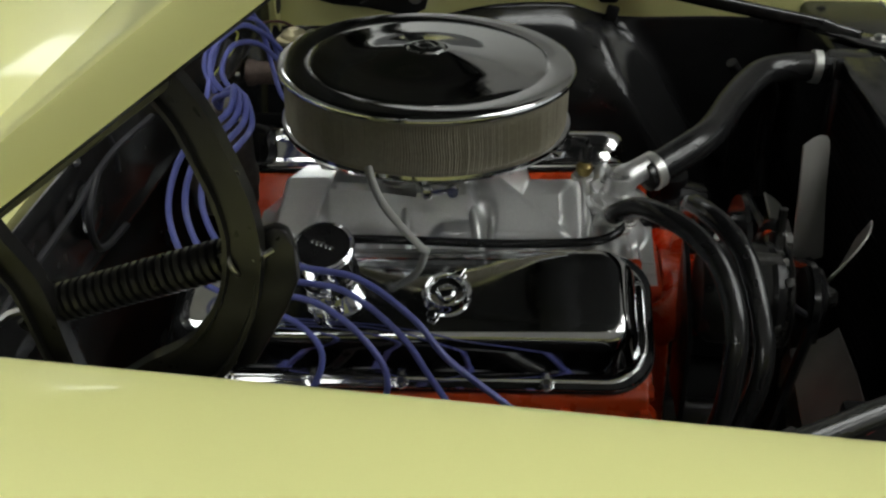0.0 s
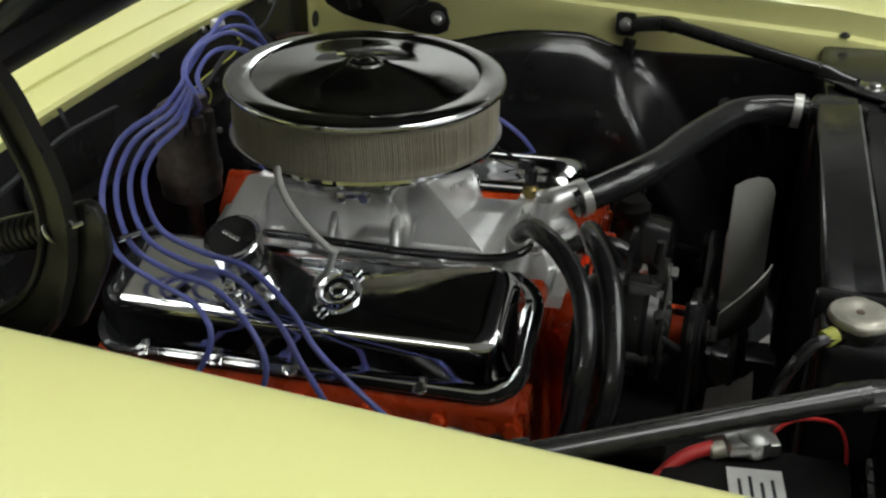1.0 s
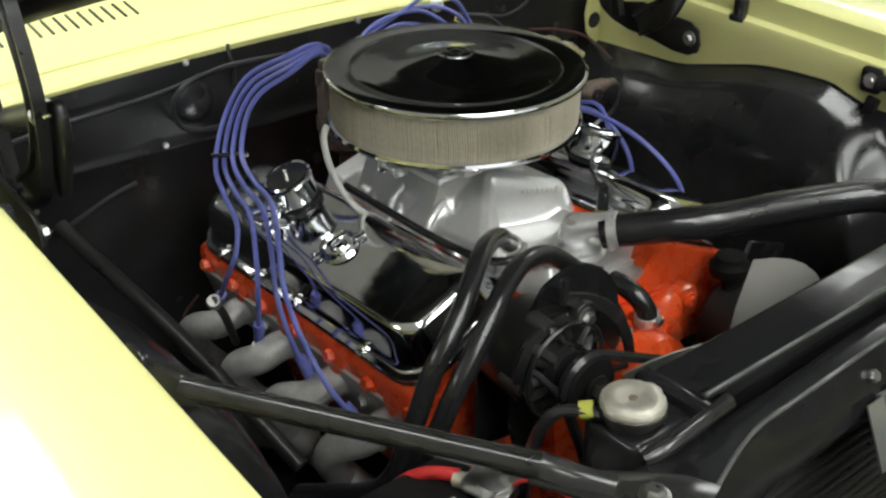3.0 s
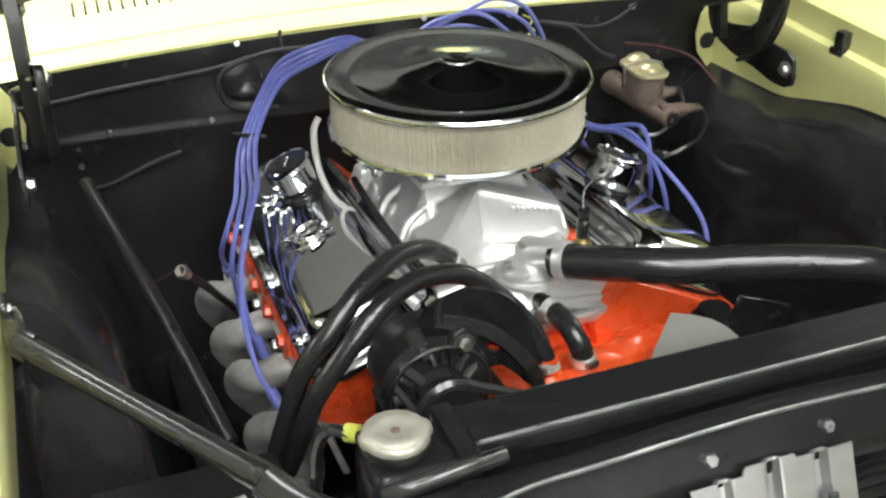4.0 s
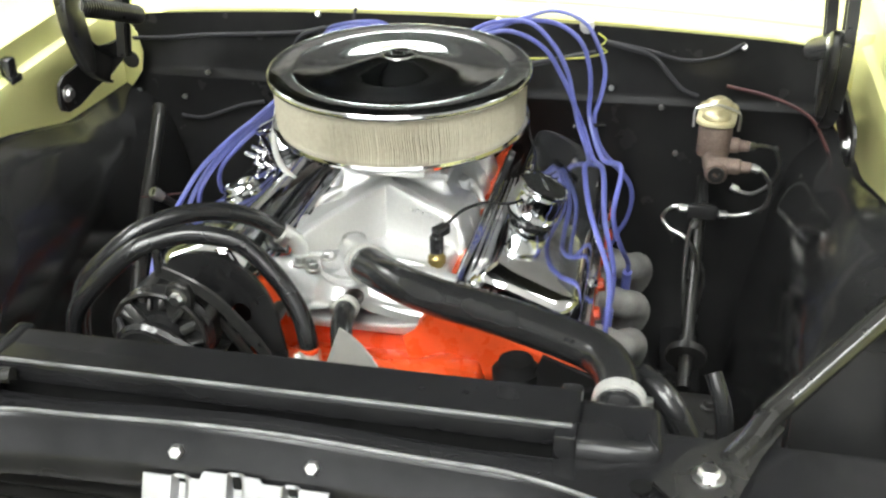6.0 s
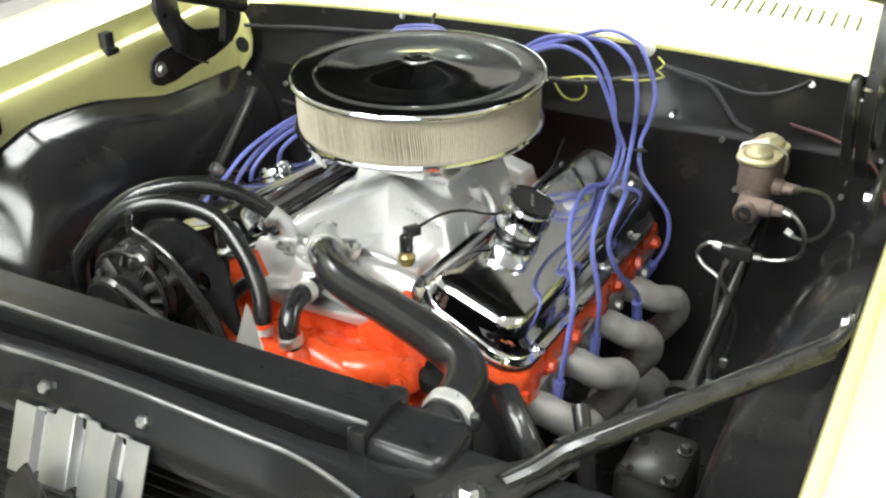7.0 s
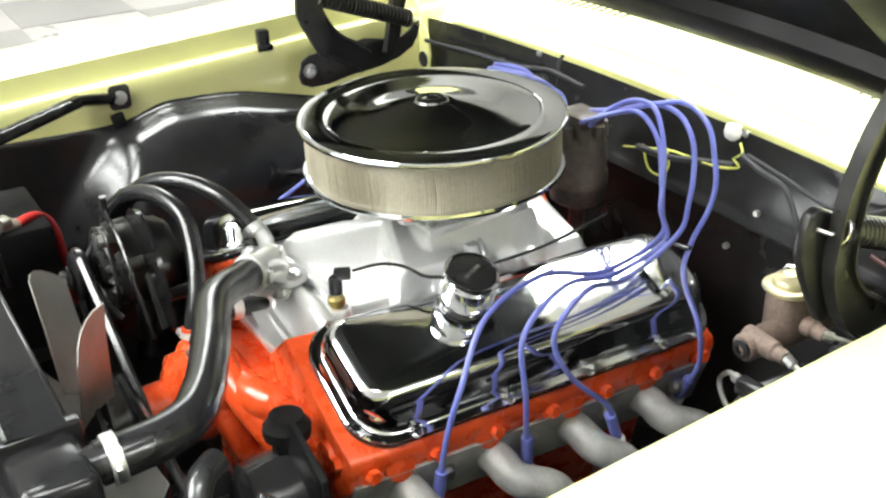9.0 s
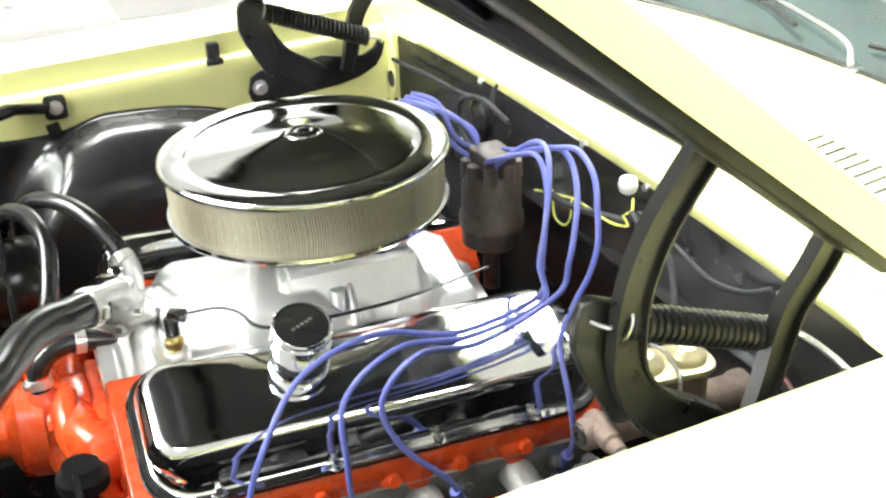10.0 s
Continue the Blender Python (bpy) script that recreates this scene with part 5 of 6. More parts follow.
def alternator():
    c = Vector((-0.208, -0.392, 0.75))
    ax = Vector((0, -1, 0))
    rnd = random.Random(12)
    g = thing("alternator", c, "dark dusty alternator with a slotted front casing and pulley", "alternator")
    part("rear_case", lathe([(0.045, -0.07), (0.055, -0.058), (0.058, -0.02), (0.058, 0.0)], along(c, c + ax), 36), BLACK_METAL, g)
    fr = part("front_case", lathe([(0.058, 0.0), (0.06, 0.006), (0.056, 0.016), (0.028, 0.018), (0.026, 0.03), (0, 0.03)], along(c, c + ax), 36), BLACK, g)
    for k in range(14):
        m = along(c, c + ax) @ pose(0, 0, 0, 0, 0, 360 / 14 * k + rnd.uniform(-7, 7)) @ pose(0.043, 0, 0.019 + rnd.uniform(-0.004, 0.006), 20, rnd.uniform(5, 35))
        part("fin", box((rnd.uniform(0.016, 0.034), rnd.uniform(0.005, 0.012), 0.010), m, 0.003), ALT_METAL if k % 3 else BLACK_METAL, fr)
    part("fan_ring", tube([along(c, c + ax) @ Vector((0.056 * math.cos(q), 0.056 * math.sin(q), 0.022)) for q in (2 * math.pi * k / 30 for k in range(31))], 0.003, n=6, smooth=False), BLACK_METAL, fr)
    part("pulley", lathe([(0.032, 0.044), (0.034, 0.047), (0.027, 0.054), (0.034, 0.061), (0.032, 0.064), (0.012, 0.066), (0.01, 0.076), (0, 0.076)], along(c, c + ax), 32), CASE_BLACK, g)
    part("nut", bolt_bm(c + Vector((0, -0.07, 0)), (0, -1, 0), 0.011, 0.012), BLACK_METAL, g)
    part("bolt", bolt_bm(Vector((-0.18, -0.414, 0.806)), (0, -1, 0), 0.0075, 0.009), STEEL, g)
    part("ear", plate([(-0.016, -0.03), (0.012, -0.03), (0.016, 0.0), (0.012, 0.012), (0, 0.017), (-0.012, 0.012), (-0.018, -0.005)], 0.012, Matrix.Translation((-0.18, -0.401, 0.806)) @ pose(0, 0, 0, 90), 0.002), BLACK_METAL, g)
    for k in range(4):
        q = 0.4 + 1.45 * k
        e = c + Vector((0.052 * math.cos(q), -0.012, 0.052 * math.sin(q)))
        part("through_bolt", bolt_bm(e, (0, -1, 0), 0.0055, 0.012, False), STEEL if k % 2 else BLACK_METAL, g)
        part("boss", lathe([(0.011, -0.03), (0.01, 0.0), (0, 0.0)], along(e, e + ax), 14), ALT_METAL, g)
    part("lead", tube([c + Vector((-0.05, -0.02, 0.02)), c + Vector((-0.02, -0.05, -0.01)), c + Vector((0.04, -0.05, -0.005)), c + Vector((0.09, -0.03, -0.03))], 0.004, n=8), GREY_WIRE, g)


alternator()


def mount_plate():
    g = thing("alternator_bracket", (-0.14, -0.385, 0.63), "large flat black alternator bracket plate with a hole", "bracket")
    cx, cz, y0, y1 = -0.124, 0.767, -0.373, -0.367
    out = refine([(x, 0, z) for x, z in ((-0.214, 0.815), (-0.2, 0.832), (-0.165, 0.842), (-0.145, 0.84), (-0.12, 0.828), (-0.098, 0.807), (-0.084, 0.776), (-0.077, 0.735), (-0.074, 0.708), (-0.084, 0.7), (-0.104, 0.722), (-0.126, 0.738), (-0.146, 0.716), (-0.202, 0.604), (-0.225, 0.60), (-0.248, 0.67), (-0.244, 0.75), (-0.23, 0.79), (-0.214, 0.815))], 3)[:-1]
    hole = []
    for p in out:
        a = math.atan2(p.z - cz, p.x - cx)
        hole.append(Vector((cx + 0.0115 * math.cos(a), 0, cz + 0.0135 * math.sin(a))))
    bm = bmesh.new()
    loops = [[bm.verts.new((p.x, y, p.z)) for p in ring] for ring, y in ((out, y0), (out, y1), (hole, y1), (hole, y0))]
    for i in range(4):
        a, b = loops[i], loops[(i + 1) % 4]
        for k in range(len(a)):
            j = (k + 1) % len(a)
            bm.faces.new((a[k], a[j], b[j], b[k]))
    part("plate", bm, BLACK_GLOSS, g)
    # assumed black sheet, added to hide the bright orange head front
    part("added_backing", plate([(-0.25, 0.60), (-0.16, 0.59), (-0.145, 0.66), (-0.135, 0.72), (-0.13, 0.775), (-0.17, 0.765), (-0.215, 0.735), (-0.25, 0.71)], 0.006, Matrix.Translation((0, -0.312, 0)) @ pose(0, 0, 0, 90), 0.001), BLACK, g)
    for x, z in ((-0.2, 0.72), (-0.098, 0.745)):
        part("spacer", lathe([(0.009, 0), (0.009, 0.05)], along((x, -0.318, z), (x, -0.4, z)), 14), BLACK_METAL, g)
    arc = spline([Vector(q) for q in ((-0.206, -0.402, 0.832), (-0.177, -0.402, 0.821), (-0.151, -0.402, 0.807), (-0.13, -0.402, 0.789), (-0.114, -0.402, 0.77), (-0.1, -0.4, 0.75), (-0.088, -0.398, 0.727), (-0.08, -0.396, 0.70))], 0.006)
    band = []
    for k, q in enumerate(arc):
        d = (arc[min(k + 1, len(arc) - 1)] - arc[max(k - 1, 0)]).normalized()
        off = Vector((-d.z, 0, d.x)) * 0.0085
        band.append([q - off, q - off * 0.8 + Vector((0, -0.002, 0)), q + off * 0.8 + Vector((0, -0.002, 0)), q + off])
    part("slide_arm", join(sheet(band, 0.004), tube([(-0.203, -0.402, 0.856), (-0.204, -0.402, 0.83)], 0.005, n=8)), BRACE_PAINT, g, "dark curved adjusting arm")
    part("lower_brace", tube([(-0.168, -0.372, 0.772), (-0.135, -0.371, 0.729), (-0.112, -0.37, 0.69)], 0.006, n=8), BLACK_METAL, g)


mount_plate()


def belt(pulleys, y, label):
    """A V-belt round two or three pulleys given as (x, z, r), counter-clockwise."""
    pts = []
    n = len(pulleys)
    for i in range(n):
        (x0, z0, r0), (x1, z1, r1) = pulleys[i], pulleys[(i + 1) % n]
        d = Vector((x1 - x0, z1 - z0))
        L, a = d.length, math.atan2(d.y, d.x)
        off = a - math.acos((r0 - r1) / L)
        pts.append((i, off))
    path = []
    for i in range(n):
        x, z, r = pulleys[i]
        a0, a1 = pts[i - 1][1], pts[i][1]
        while a1 < a0:
            a1 += 2 * math.pi
        for k in range(13):
            a = a0 + (a1 - a0) * k / 12
            path.append((x + r * math.cos(a), y, z + r * math.sin(a)))
    path.append(path[0])
    g = solo("drive_belt", tube(path, 0.0065, n=6, smooth=False), RUBBER, path[0], label, "belt", "drive belts")
    return g


belt([(-0.208, 0.75, 0.033), (0.0 + EX, 0.42, 0.09), (EX, 0.615, 0.07)], -0.446, "black rubber drive belt to the alternator")
belt([(EX, 0.42, 0.09), (0.205, 0.60, 0.06), (EX, 0.615, 0.07)], -0.455, "black rubber drive belt to the steering pump")


def crank_pulley():
    g = thing("crank_pulley", (EX, -0.45, 0.33), "black crankshaft pulley behind the radiator", "pulley")
    part("wheel", lathe([(0.09, 0), (0.085, 0.008), (0.09, 0.016), (0.085, 0.03), (0.09, 0.045), (0.03, 0.05), (0, 0.05)], along((EX, -0.44, 0.42), (EX, -0.5, 0.42)), 36), BLACK, g)
    part("snout", lathe([(0.03, 0), (0.03, 0.16)], along((EX, -0.30, 0.42), (EX, -0.5, 0.42)), 20), BLACK_METAL, g)


crank_pulley()


def steering_pump():
    g = thing("steering_pump", (0.21, -0.35, 0.55), "black power steering pump with a tall filler cap", "steering pump")
    part("reservoir", lathe([(0.05, 0.0), (0.062, 0.008), (0.066, 0.03), (0.066, 0.075), (0.05, 0.09), (0, 0.09)], along((0.21, -0.40, 0.61), (0.21, -0.2, 0.61)), 32), BLACK, g)
    part("filler_neck", lathe([(0.017, 0), (0.016, 0.05)], along((0.194, -0.338, 0.66), (0.19, -0.333, 0.72)), 20), BLACK, g)
    part("cap", lathe([(0.027, 0), (0.028, 0.004), (0.028, 0.014), (0.022, 0.019), (0.02, 0.027), (0, 0.028)], along((0.19, -0.333, 0.689), (0.188, -0.331, 0.74)), 24), CASE_BLACK, g, "round black filler cap")
    part("pulley", lathe([(0.06, 0), (0.055, 0.008), (0.06, 0.016), (0.02, 0.02), (0, 0.02)], along((0.205, -0.44, 0.60), (0.205, -0.6, 0.60)), 32), BLACK, g)
    part("bracket", plate([(-0.06, -0.04), (0.05, -0.05), (0.06, 0.04), (-0.02, 0.07)], 0.008, Matrix.Translation((0.24, -0.335, 0.66)) @ pose(0, 0, 0, 90), 0.002), BLACK, g)
    part("hose", tube([(0.25, -0.35, 0.60), (0.31, -0.37, 0.58), (0.36, -0.42, 0.55), (0.38, -0.5, 0.5)], 0.008, n=10), RUBBER, g)


steering_pump()


# ---- ignition ----
def distributor():
    o = Vector((-0.035, 0.262, 0.675))
    g = thing("distributor", o, "brown-capped distributor standing behind the carburetor", "distributor")
    part("shaft_housing", lathe([(0.012, 0), (0.012, 0.055), (0.036, 0.07), (0.042, 0.075), (0.043, 0.1)], Matrix.Translation(o), 28), ALT_METAL, g)
    cap = part("cap", lathe([(0.045, 0.1), (0.045, 0.118), (0.042, 0.122), (0.041, 0.165), (0.036, 0.18), (0.0, 0.18)], Matrix.Translation(o), 32), BROWN_CAP, g, "reddish-brown cap")
    for k in range(8):
        a = 2 * math.pi * k / 8 + 0.3
        part("tower", lathe([(0.011, 0), (0.0095, 0.024), (0, 0.024)], Matrix.Translation(o + Vector((0.032 * math.cos(a), 0.032 * math.sin(a), 0.172))), 14), BROWN_CAP, cap)
    part("coil_cover", box((0.06, 0.05, 0.035), Matrix.Translation(o + Vector((0, 0, 0.195))), 0.006), BROWN_CAP, cap)


distributor()


def plug_wire(pts, label, boot):
    g = thing("plug_wire", pts[0], label, "plug wire", "spark plug wires")
    part("lead", tube(pts, 0.0036, n=8, step=0.006), BLUE, g)
    if boot:
        a, b = Vector(pts[-2]), Vector(pts[-1])
        d = (b - a).normalized()
        part("boot", tube([b - 0.03 * d, b + 0.012 * d], 0.0075, n=10), BLUE, g)
        part("plug", lathe([(0.005, 0), (0.005, 0.01), (0.0105, 0.011), (0.0105, 0.02), (0.007, 0.021), (0.007, 0.035)], along(b + 0.008 * d, b + d), 12), STEEL, g)
    return g


for k, tail in enumerate((
        [(0.232, 0.09, 0.79), (0.234, -0.009, 0.815), (0.25, -0.10, 0.797), (0.282, -0.158, 0.736), (0.283, -0.18, 0.67), (0.277, -0.187, 0.60)],
        [(0.238, 0.1, 0.785), (0.258, 0.007, 0.807), (0.268, -0.06, 0.766), (0.285, -0.068, 0.69), (0.28, -0.061, 0.60)],
        [(0.25, 0.11, 0.782), (0.282, 0.02, 0.808), (0.277, -0.022, 0.756), (0.29, -0.005, 0.70), (0.302, 0.045, 0.645), (0.3, 0.062, 0.60)],
        [(0.245, 0.215, 0.75), (0.292, 0.203, 0.70), (0.292, 0.21, 0.64), (0.262, 0.215, 0.58)])):
    start = (
        [(0.0, 0.25, 0.875), (0.012, 0.278, 0.9), (0.055, 0.284, 0.924), (0.117, 0.264, 0.934), (0.159, 0.243, 0.907), (0.184, 0.225, 0.871), (0.196, 0.212, 0.832), (0.206, 0.207, 0.795)],
        [(-0.01, 0.24, 0.88), (0.03, 0.27, 0.9), (0.085, 0.268, 0.917), (0.142, 0.25, 0.9), (0.178, 0.228, 0.858), (0.198, 0.214, 0.822), (0.214, 0.206, 0.79)],
        [(-0.005, 0.27, 0.885), (0.04, 0.295, 0.908), (0.1, 0.293, 0.927), (0.157, 0.276, 0.931), (0.198, 0.259, 0.911), (0.215, 0.247, 0.876), (0.22, 0.238, 0.84), (0.222, 0.222, 0.80)],
        [(-0.03, 0.275, 0.885), (0.04, 0.285, 0.907), (0.106, 0.284, 0.934), (0.155, 0.284, 0.948), (0.202, 0.278, 0.934), (0.226, 0.27, 0.9), (0.239, 0.264, 0.864), (0.236, 0.256, 0.825), (0.228, 0.243, 0.787)])[k]
    plug_wire(start + tail, "blue spark plug wire draped over the chrome valve cover", True)
LOOP_IN = ((-0.115, 0.2, 0.928), (-0.178, 0.178, 0.918), (-0.213, 0.2, 0.892), (-0.238, 0.205, 0.858), (-0.268, 0.172, 0.82), (-0.285, 0.11, 0.807))
LOOP_OUT = ((-0.105, 0.215, 0.936), (-0.172, 0.205, 0.932), (-0.21, 0.247, 0.9), (-0.245, 0.26, 0.842), (-0.283, 0.227, 0.79), (-0.302, 0.171, 0.77))
for k, tail in enumerate((
        [(-0.297, 0.045, 0.802), (-0.325, -0.015, 0.775), (-0.345, -0.055, 0.738), (-0.358, -0.11, 0.70), (-0.355, -0.165, 0.65), (-0.335, -0.2, 0.61)],
        [(-0.303, 0.06, 0.79), (-0.328, 0.0, 0.758), (-0.345, -0.035, 0.715), (-0.345, -0.065, 0.66), (-0.33, -0.075, 0.61)],
        [(-0.31, 0.085, 0.776), (-0.335, 0.03, 0.745), (-0.348, 0.01, 0.70), (-0.335, 0.045, 0.61)],
        [(-0.318, 0.11, 0.757), (-0.338, 0.08, 0.73), (-0.348, 0.1, 0.68), (-0.332, 0.165, 0.61)])):
    u = k / 3
    start = [(-0.05, 0.235 + 0.01 * k, 0.875), (-0.07, 0.215 + 0.012 * ((k * 3) % 4), 0.895 + 0.009 * (k % 3))] + [tuple(a + (b - a) * u for a, b in zip(p, q)) for p, q in zip(LOOP_IN, LOOP_OUT)]
    plug_wire(start + tail, "blue spark plug wire looping behind the valve cover", True)


def wire_clip(at):
    g = thing("wire_clip", at, "pale metal wire clip on the valve cover", "wire clip", "wire clips")
    m = COVERS[-1][1]
    part("clip", join(box((0.022, 0.012, 0.004), Matrix.Translation(at) @ pose(0, 0, 0, 8, 25, 20), 0.0015), box((0.006, 0.012, 0.018), Matrix.Translation(at) @ pose(0.008, 0, -0.007, 8, 25, 20), 0.0015)), CHROME_SOFT, g)


for q in ((-0.262, 0.085, 0.776), (-0.276, 0.088, 0.765), (-0.29, 0.092, 0.753)):
    wire_clip(q)


def loom(at, d, label):
    g = thing("wire_loom", at, label, "wire loom", "wire looms")
    m = along(at, Vector(at) + Vector(d))
    part("comb", box((0.052, 0.012, 0.006), m, 0.002), RUBBER, g)


loom((0.222, 0.214, 0.79), (0.05, -0.2, -1), "black comb holding the blue wires")
loom((-0.272, 0.2, 0.812), (-0.25, -0.4, -0.6), "black comb holding the blue wires")


# ---- brakes ----
def master_cylinder():
    o = Vector((0.415, 0.245, 0.76))
    g = thing("master_cylinder", o, "rusty brown brake master cylinder with a gold lid", "master cylinder")
    lidm = Matrix.Translation((0.415, 0.24, 0.808)) @ pose(0, 0, 0, 0, 0, -6)
    part("reservoir", plate(rounded(0.05, 0.094, 0.02), 0.05, lidm @ pose(0, 0, -0.052), 0.004), CAST_BROWN, g)
    part("bore", lathe([(0.014, 0), (0.017, 0.004), (0.017, 0.03), (0.019, 0.04), (0.019, 0.19), (0.022, 0.195), (0.022, 0.205)], along((0.417, 0.142, 0.755), (0.415, 0.35, 0.752)), 24), CAST_BROWN, g)
    part("end_plug", lathe([(0.012, 0), (0.012, 0.004), (0.006, 0.005), (0.005, 0.001), (0, 0.001)], along((0.417, 0.143, 0.755), (0.417, 0.1, 0.755)), 16), BLACK_METAL, g)
    for y, z in ((0.162, 0.762), (0.225, 0.77)):
        part("outlet", lathe([(0.0125, 0), (0.012, 0.045), (0.009, 0.048), (0.008, 0.062), (0, 0.062)], along((0.405, y, z), (0.50, y - 0.005, z)), 16), CAST_BROWN, g)
    lid = part("lid", plate(rounded(0.06, 0.106, 0.024), 0.008, lidm @ pose(0, 0, 0.0), 0.003), ZINC_GOLD, g, "gold zinc-plated lid")
    for y in (-0.024, 0.025):
        part("dome", lathe([(0.021, 0.0), (0.021, 0.005), (0.018, 0.009), (0.012, 0.011), (0.01, 0.014), (0, 0.015)], lidm @ pose(0, y, 0.008), 24), ZINC_GOLD, lid)
    part("bail_wire", tube([lidm @ Vector(p) for p in ((-0.034, 0.0, -0.02), (-0.034, 0.0, 0.006), (-0.026, 0.001, 0.012), (0.0, 0.001, 0.018), (0.026, 0.001, 0.012), (0.034, 0.0, 0.006), (0.034, 0.0, -0.02))], 0.0022, n=6), STEEL, lid)


master_cylinder()


def line_of(name, pts, r, material, label, category):
    g = solo(name, tube(pts, r, n=7, step=0.006), material, pts[0], label, category)
    return g


def brake_line(pts):
    g = thing("brake_line", pts[0], "bent bright steel brake line", "brake line", "brake lines")
    part("pipe", tube(pts, 0.0032, n=8, step=0.005), STEEL, g)
    for p, q in ((pts[0], pts[1]), (pts[-1], pts[-2])):
        part("fitting", lathe([(0.0065, 0), (0.0065, 0.012), (0.004, 0.014)], along(p, q), 8), STEEL, g)


brake_line([(0.467, 0.158, 0.764), (0.485, 0.158, 0.757), (0.499, 0.163, 0.731), (0.497, 0.175, 0.695), (0.481, 0.19, 0.675), (0.455, 0.188, 0.668), (0.43, 0.182, 0.671)])
brake_line([(0.464, 0.22, 0.771), (0.49, 0.24, 0.765), (0.511, 0.265, 0.747), (0.521, 0.27, 0.72), (0.512, 0.28, 0.685), (0.49, 0.288, 0.662), (0.47, 0.292, 0.66), (0.453, 0.295, 0.668)])
brake_line([(0.383, 0.188, 0.673), (0.362, 0.19, 0.674), (0.347, 0.191, 0.655), (0.36, 0.185, 0.638), (0.385, 0.176, 0.628), (0.41, 0.176, 0.59), (0.419, 0.176, 0.553), (0.41, 0.17, 0.48)])
brake_line([(0.398, 0.178, 0.66), (0.39, 0.176, 0.64), (0.388, 0.165, 0.59), (0.392, 0.15, 0.53), (0.4, 0.13, 0.46)])


def valve_block():
    g = thing("brake_valve_block", (0.42, 0.22, 0.66), "small dark brass brake valve block", "valve block")
    part("block", box((0.046, 0.02, 0.022), pose(0.406, 0.186, 0.672), 0.004), BLACK, g)
    part("bracket", box((0.012, 0.155, 0.02), pose(0.41, 0.272, 0.672), 0.002), BLACK, g)


valve_block()


def steering_shaft():
    g = thing("steering_shaft", (0.42, 0.1, 0.45), "dark steel steering shaft with a coupling", "steering shaft")
    part("shaft", tube([(0.41, 0.34, 0.66), (0.395, -0.05, 0.50)], 0.01, n=12), BLACK_METAL, g)
    part("coupling", lathe([(0.03, 0), (0.03, 0.012), (0.012, 0.013), (0.012, 0.04)], along((0.397, 0.0, 0.52), (0.405, 0.2, 0.60)), 16), BLACK_METAL, g)
    part("gear_box", box((0.09, 0.12, 0.1), pose(0.40, -0.12, 0.46), 0.015), BLACK_METAL, g)
    for dx, dy in ((-0.03, 0.02), (0.03, 0.02), (0.03, -0.05), (-0.03, -0.05)):
        part("bolt", bolt_bm((0.40 + dx, -0.12 + dy, 0.511), (0, 0, 1), 0.008, 0.01), BLACK_METAL, g)


steering_shaft()


# ---- battery ----
def battery():
    c = (-0.50, -0.50, 0.63)
    g = thing("battery", c, "black car battery with a red cable on its post", "battery")
    part("case", box((0.18, 0.17, 0.2), pose(-0.478, -0.522, 0.651), 0.008), CASE_BLACK, g)
    part("tray", box((0.2, 0.19, 0.02), pose(-0.478, -0.522, 0.545), 0.004), BLACK_METAL, g)
    part("label", box((0.07, 0.05, 0.001), pose(-0.462, -0.525, 0.7518, 0, 0, 8), 0.0003), WHITE_LABEL, g, "white paper label")
    for k in range(4):
        part("label_bar", box((0.045 - 0.012 * (k % 2), 0.003, 0.0008), pose(-0.462, -0.54 + 0.01 * k, 0.7526, 0, 0, 8), 0.0002), INTERIOR, g)
    part("post", lathe([(0.011, 0), (0.009, 0.022), (0, 0.022)], pose(-0.403, -0.519, 0.75), 18), STEEL, g)
    part("clamp", join(box((0.05, 0.026, 0.015), pose(-0.405, -0.516, 0.763, 0, 0, 110), 0.004), lathe([(0.016, 0), (0.016, 0.016), (0.01, 0.018)], pose(-0.403, -0.519, 0.757), 18)), STEEL, g, "grey lead terminal clamp")
    part("clamp_bolt", bolt_bm((-0.393, -0.528, 0.768), (0.6, -0.3, 0.8), 0.007, 0.016), STEEL, g)
    part("red_cable", tube([(-0.412, -0.481, 0.757), (-0.43, -0.457, 0.754), (-0.447, -0.437, 0.738), (-0.455, -0.425, 0.712), (-0.458, -0.42, 0.67), (-0.455, -0.415, 0.58)], 0.0068, n=12), RED_CABLE, g, "thick red battery cable")
    part("cable_end", lathe([(0.0085, 0), (0.0085, 0.03), (0.006, 0.032)], along((-0.405, -0.508, 0.759), (-0.416, -0.48, 0.754)), 14), ALU_DULL, g)
    part("thin_lead", tube([(-0.393, -0.535, 0.772), (-0.386, -0.552, 0.785), (-0.372, -0.588, 0.778), (-0.372, -0.604, 0.75), (-0.385, -0.606, 0.70), (-0.39, -0.606, 0.62)], 0.002, n=8), RED_CABLE, g)


battery()


# ---- loose wiring on the firewall and aprons ----
line_of("firewall_wire", [(-0.593, 0.335, 0.85), (-0.53, 0.338, 0.853), (-0.45, 0.338, 0.862), (-0.31, 0.338, 0.872), (-0.24, 0.336, 0.884), (-0.19, 0.33, 0.893), (-0.1, 0.32, 0.893)], 0.004, GREY_WIRE, "thin black wire along the firewall", "wire")
line_of("firewall_wire", [(-0.238, 0.335, 0.886), (-0.272, 0.33, 0.875), (-0.29, 0.33, 0.855), (-0.283, 0.33, 0.82), (-0.255, 0.33, 0.805), (-0.2, 0.33, 0.80)], 0.0042, GREY_WIRE, "looped black hose on the firewall", "wire")
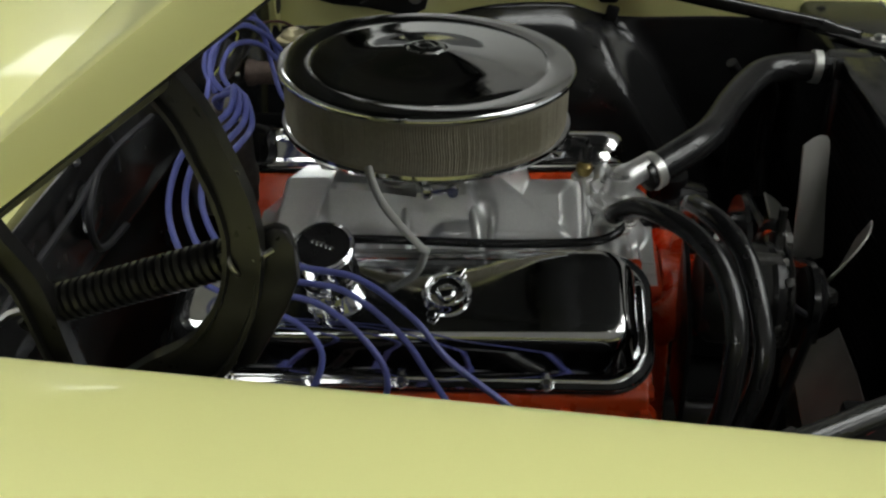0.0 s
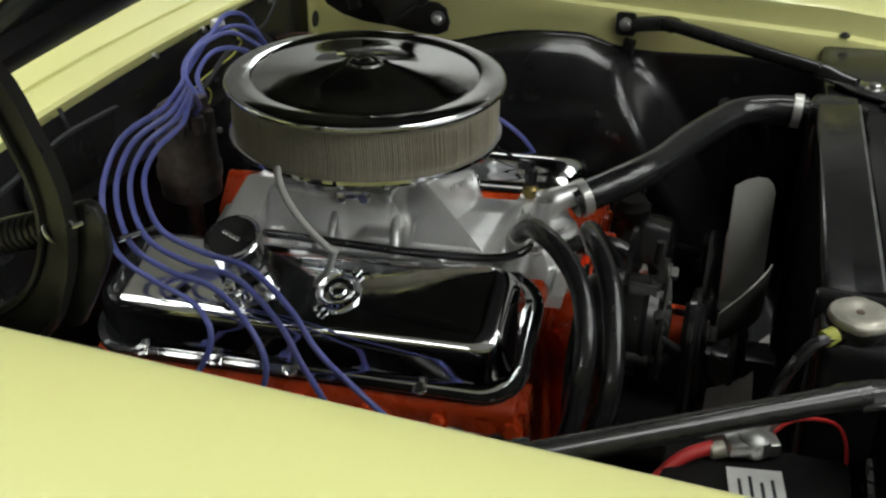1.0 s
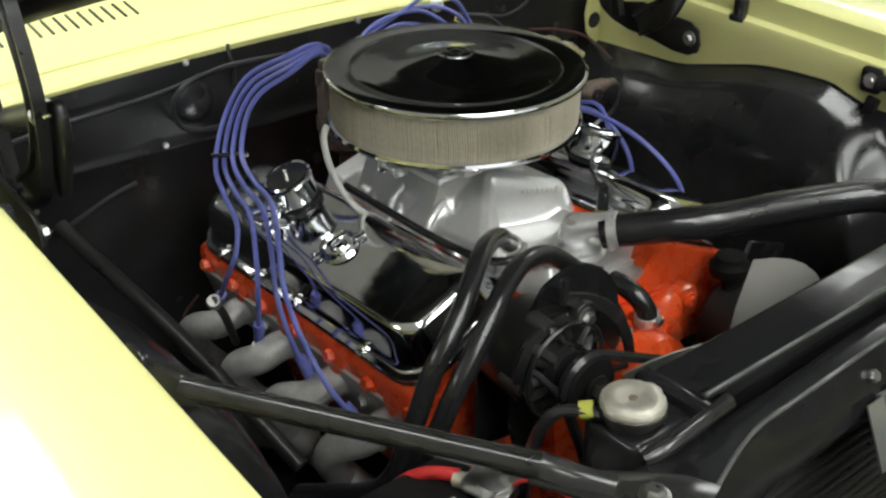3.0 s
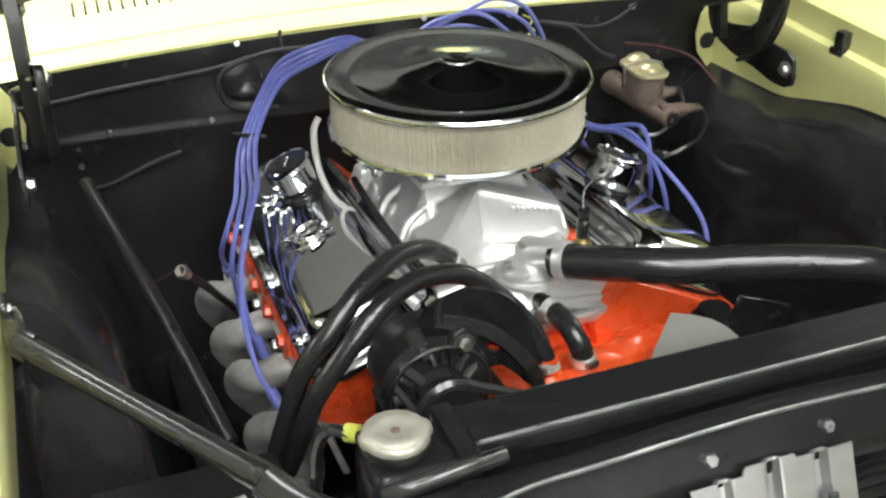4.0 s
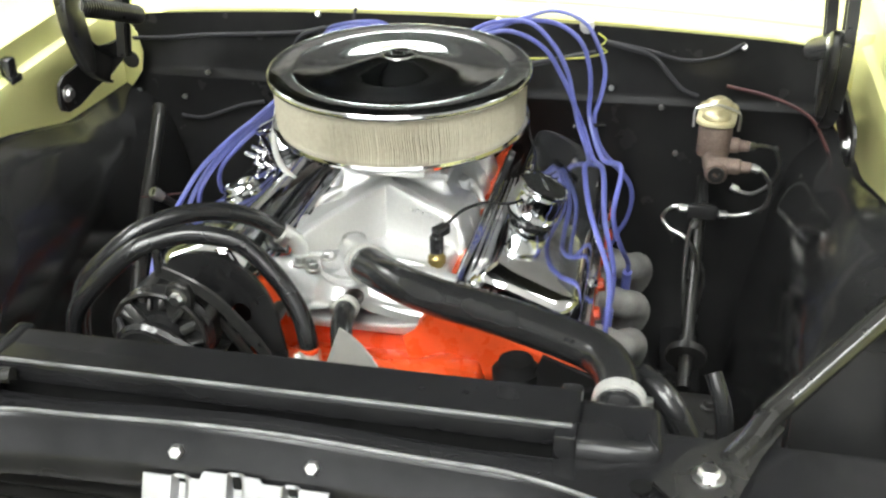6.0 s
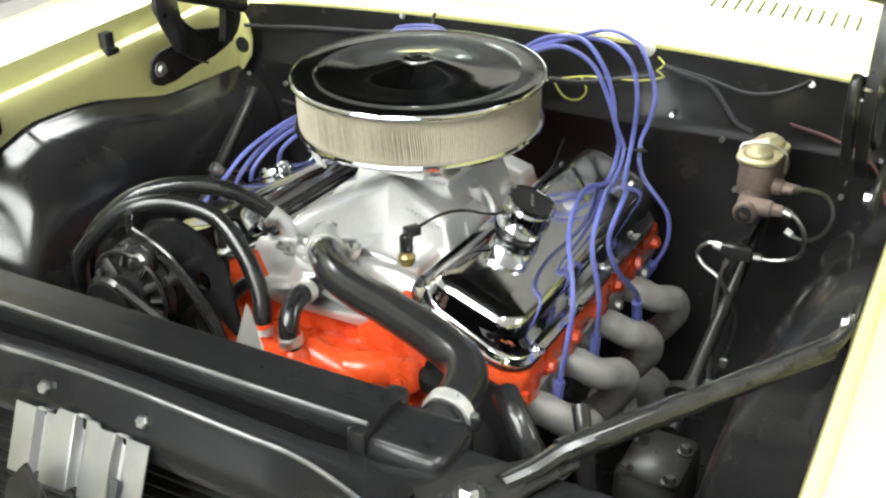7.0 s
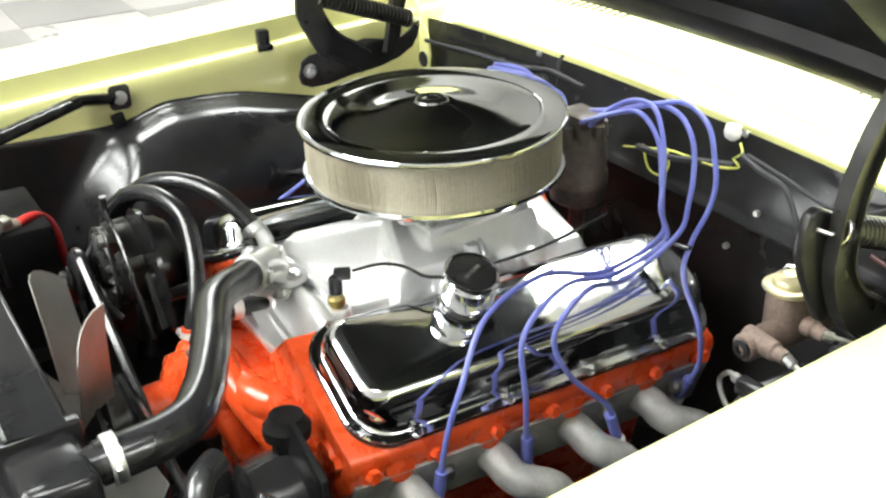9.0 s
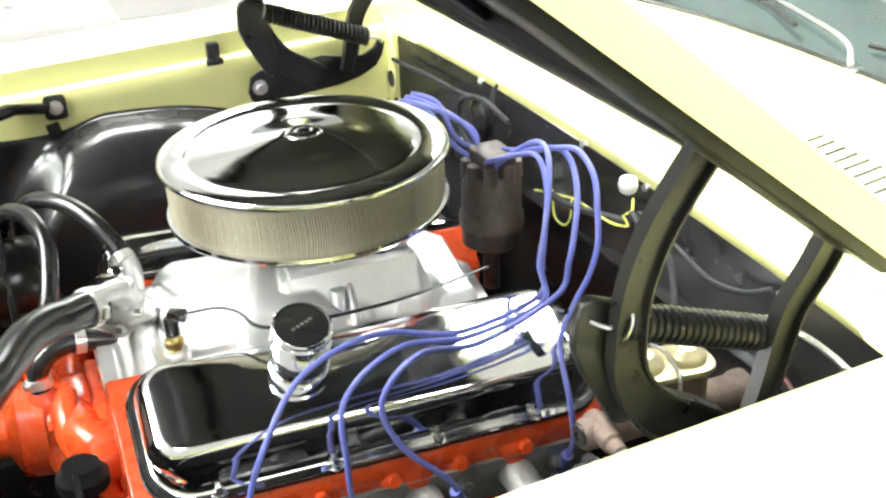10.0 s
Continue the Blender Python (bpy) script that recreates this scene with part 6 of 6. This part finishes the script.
line_of("firewall_wire", [(-0.52, 0.335, 0.71), (-0.48, 0.335, 0.708), (-0.44, 0.335, 0.722), (-0.40, 0.335, 0.737), (-0.36, 0.338, 0.745)], 0.0035, GREY_WIRE, "thin black wire along the firewall", "wire")
line_of("firewall_wire", [(-0.184, 0.345, 0.92), (-0.187, 0.338, 0.905), (-0.182, 0.336, 0.885), (-0.185, 0.335, 0.86)], 0.003, GREY_WIRE, "short dark wire hanging from the cowl", "wire")
line_of("yellow_wire", [(0.222, 0.32, 0.905), (0.236, 0.31, 0.897), (0.226, 0.305, 0.888), (0.238, 0.305, 0.88), (0.2, 0.305, 0.868), (0.144, 0.31, 0.862), (0.1, 0.31, 0.858), (0.02, 0.3, 0.84)], 0.0016, YELLOW_WIRE, "thin yellow wire at the wiper motor plug", "wire")
line_of("yellow_wire", [(0.05, 0.31, 0.85), (0.075, 0.3, 0.825), (0.1, 0.3, 0.822), (0.115, 0.3, 0.84), (0.1, 0.31, 0.86)], 0.0016, YELLOW_WIRE, "looped thin yellow wire", "wire")
line_of("grey_wire", [(0.236, 0.31, 0.895), (0.27, 0.305, 0.888), (0.31, 0.31, 0.875), (0.342, 0.3, 0.845), (0.36, 0.29, 0.83), (0.385, 0.29, 0.82)], 0.004, GREY_WIRE, "grey wrapped wiring loom", "wire")
line_of("grey_wire", [(0.236, 0.32, 0.893), (0.30, 0.325, 0.88), (0.36, 0.33, 0.865), (0.41, 0.335, 0.872), (0.45, 0.338, 0.895)], 0.003, GREY_WIRE, "thin grey wire on the firewall", "wire")
line_of("grey_wire", [(0.05, 0.3, 0.85), (0.1, 0.305, 0.85), (0.16, 0.31, 0.862), (0.22, 0.315, 0.875)], 0.005, GREY_WIRE, "grey wrapped wiring loom", "wire")
line_of("dark_red_wire", [(0.43, 0.335, 0.825), (0.5, 0.33, 0.812), (0.56, 0.31, 0.79), (0.59, 0.27, 0.75)], 0.0028, DARK_RED, "dark red wire along the firewall", "wire")


def wiper_plug():
    g = thing("wiring_plug", (0.205, 0.335, 0.905), "pale round bulb-shaped wiring plug under the cowl", "wiring plug")
    part("body", lathe([(0.005, 0), (0.01, 0.004), (0.012, 0.012), (0.010, 0.02), (0, 0.022)], pose(0.203, 0.325, 0.903), 16), WHITE_LABEL, g)


wiper_plug()


def prop_link(pts, r, label, name="linkage_rod", knob=True):
    g = thing(name, pts[0], label, "rod")
    part("rod", tube(pts, r, n=10), BLACK_METAL, g)
    if knob:
        part("end", lathe([(0.008, 0), (0.01, 0.006), (0.008, 0.02), (0, 0.022)], along(pts[0], pts[1]), 12), STEEL, g)


prop_link([(-0.417, -0.002, 0.722), (-0.38, 0.05, 0.66), (-0.32, 0.15, 0.54)], 0.006, "dark rod with a bright end beside the header")
prop_link([(-0.513, 0.24, 0.762), (-0.50, 0.20, 0.74), (-0.45, 0.02, 0.66), (-0.40, -0.16, 0.55)], 0.011, "long dark heater pipe along the apron", "heater_pipe", False)
line_of("red_wire", [(-0.45, 0.02, 0.70), (-0.43, 0.05, 0.69), (-0.40, 0.08, 0.685)], 0.0013, DARK_RED, "thin red wire on the apron", "wire")
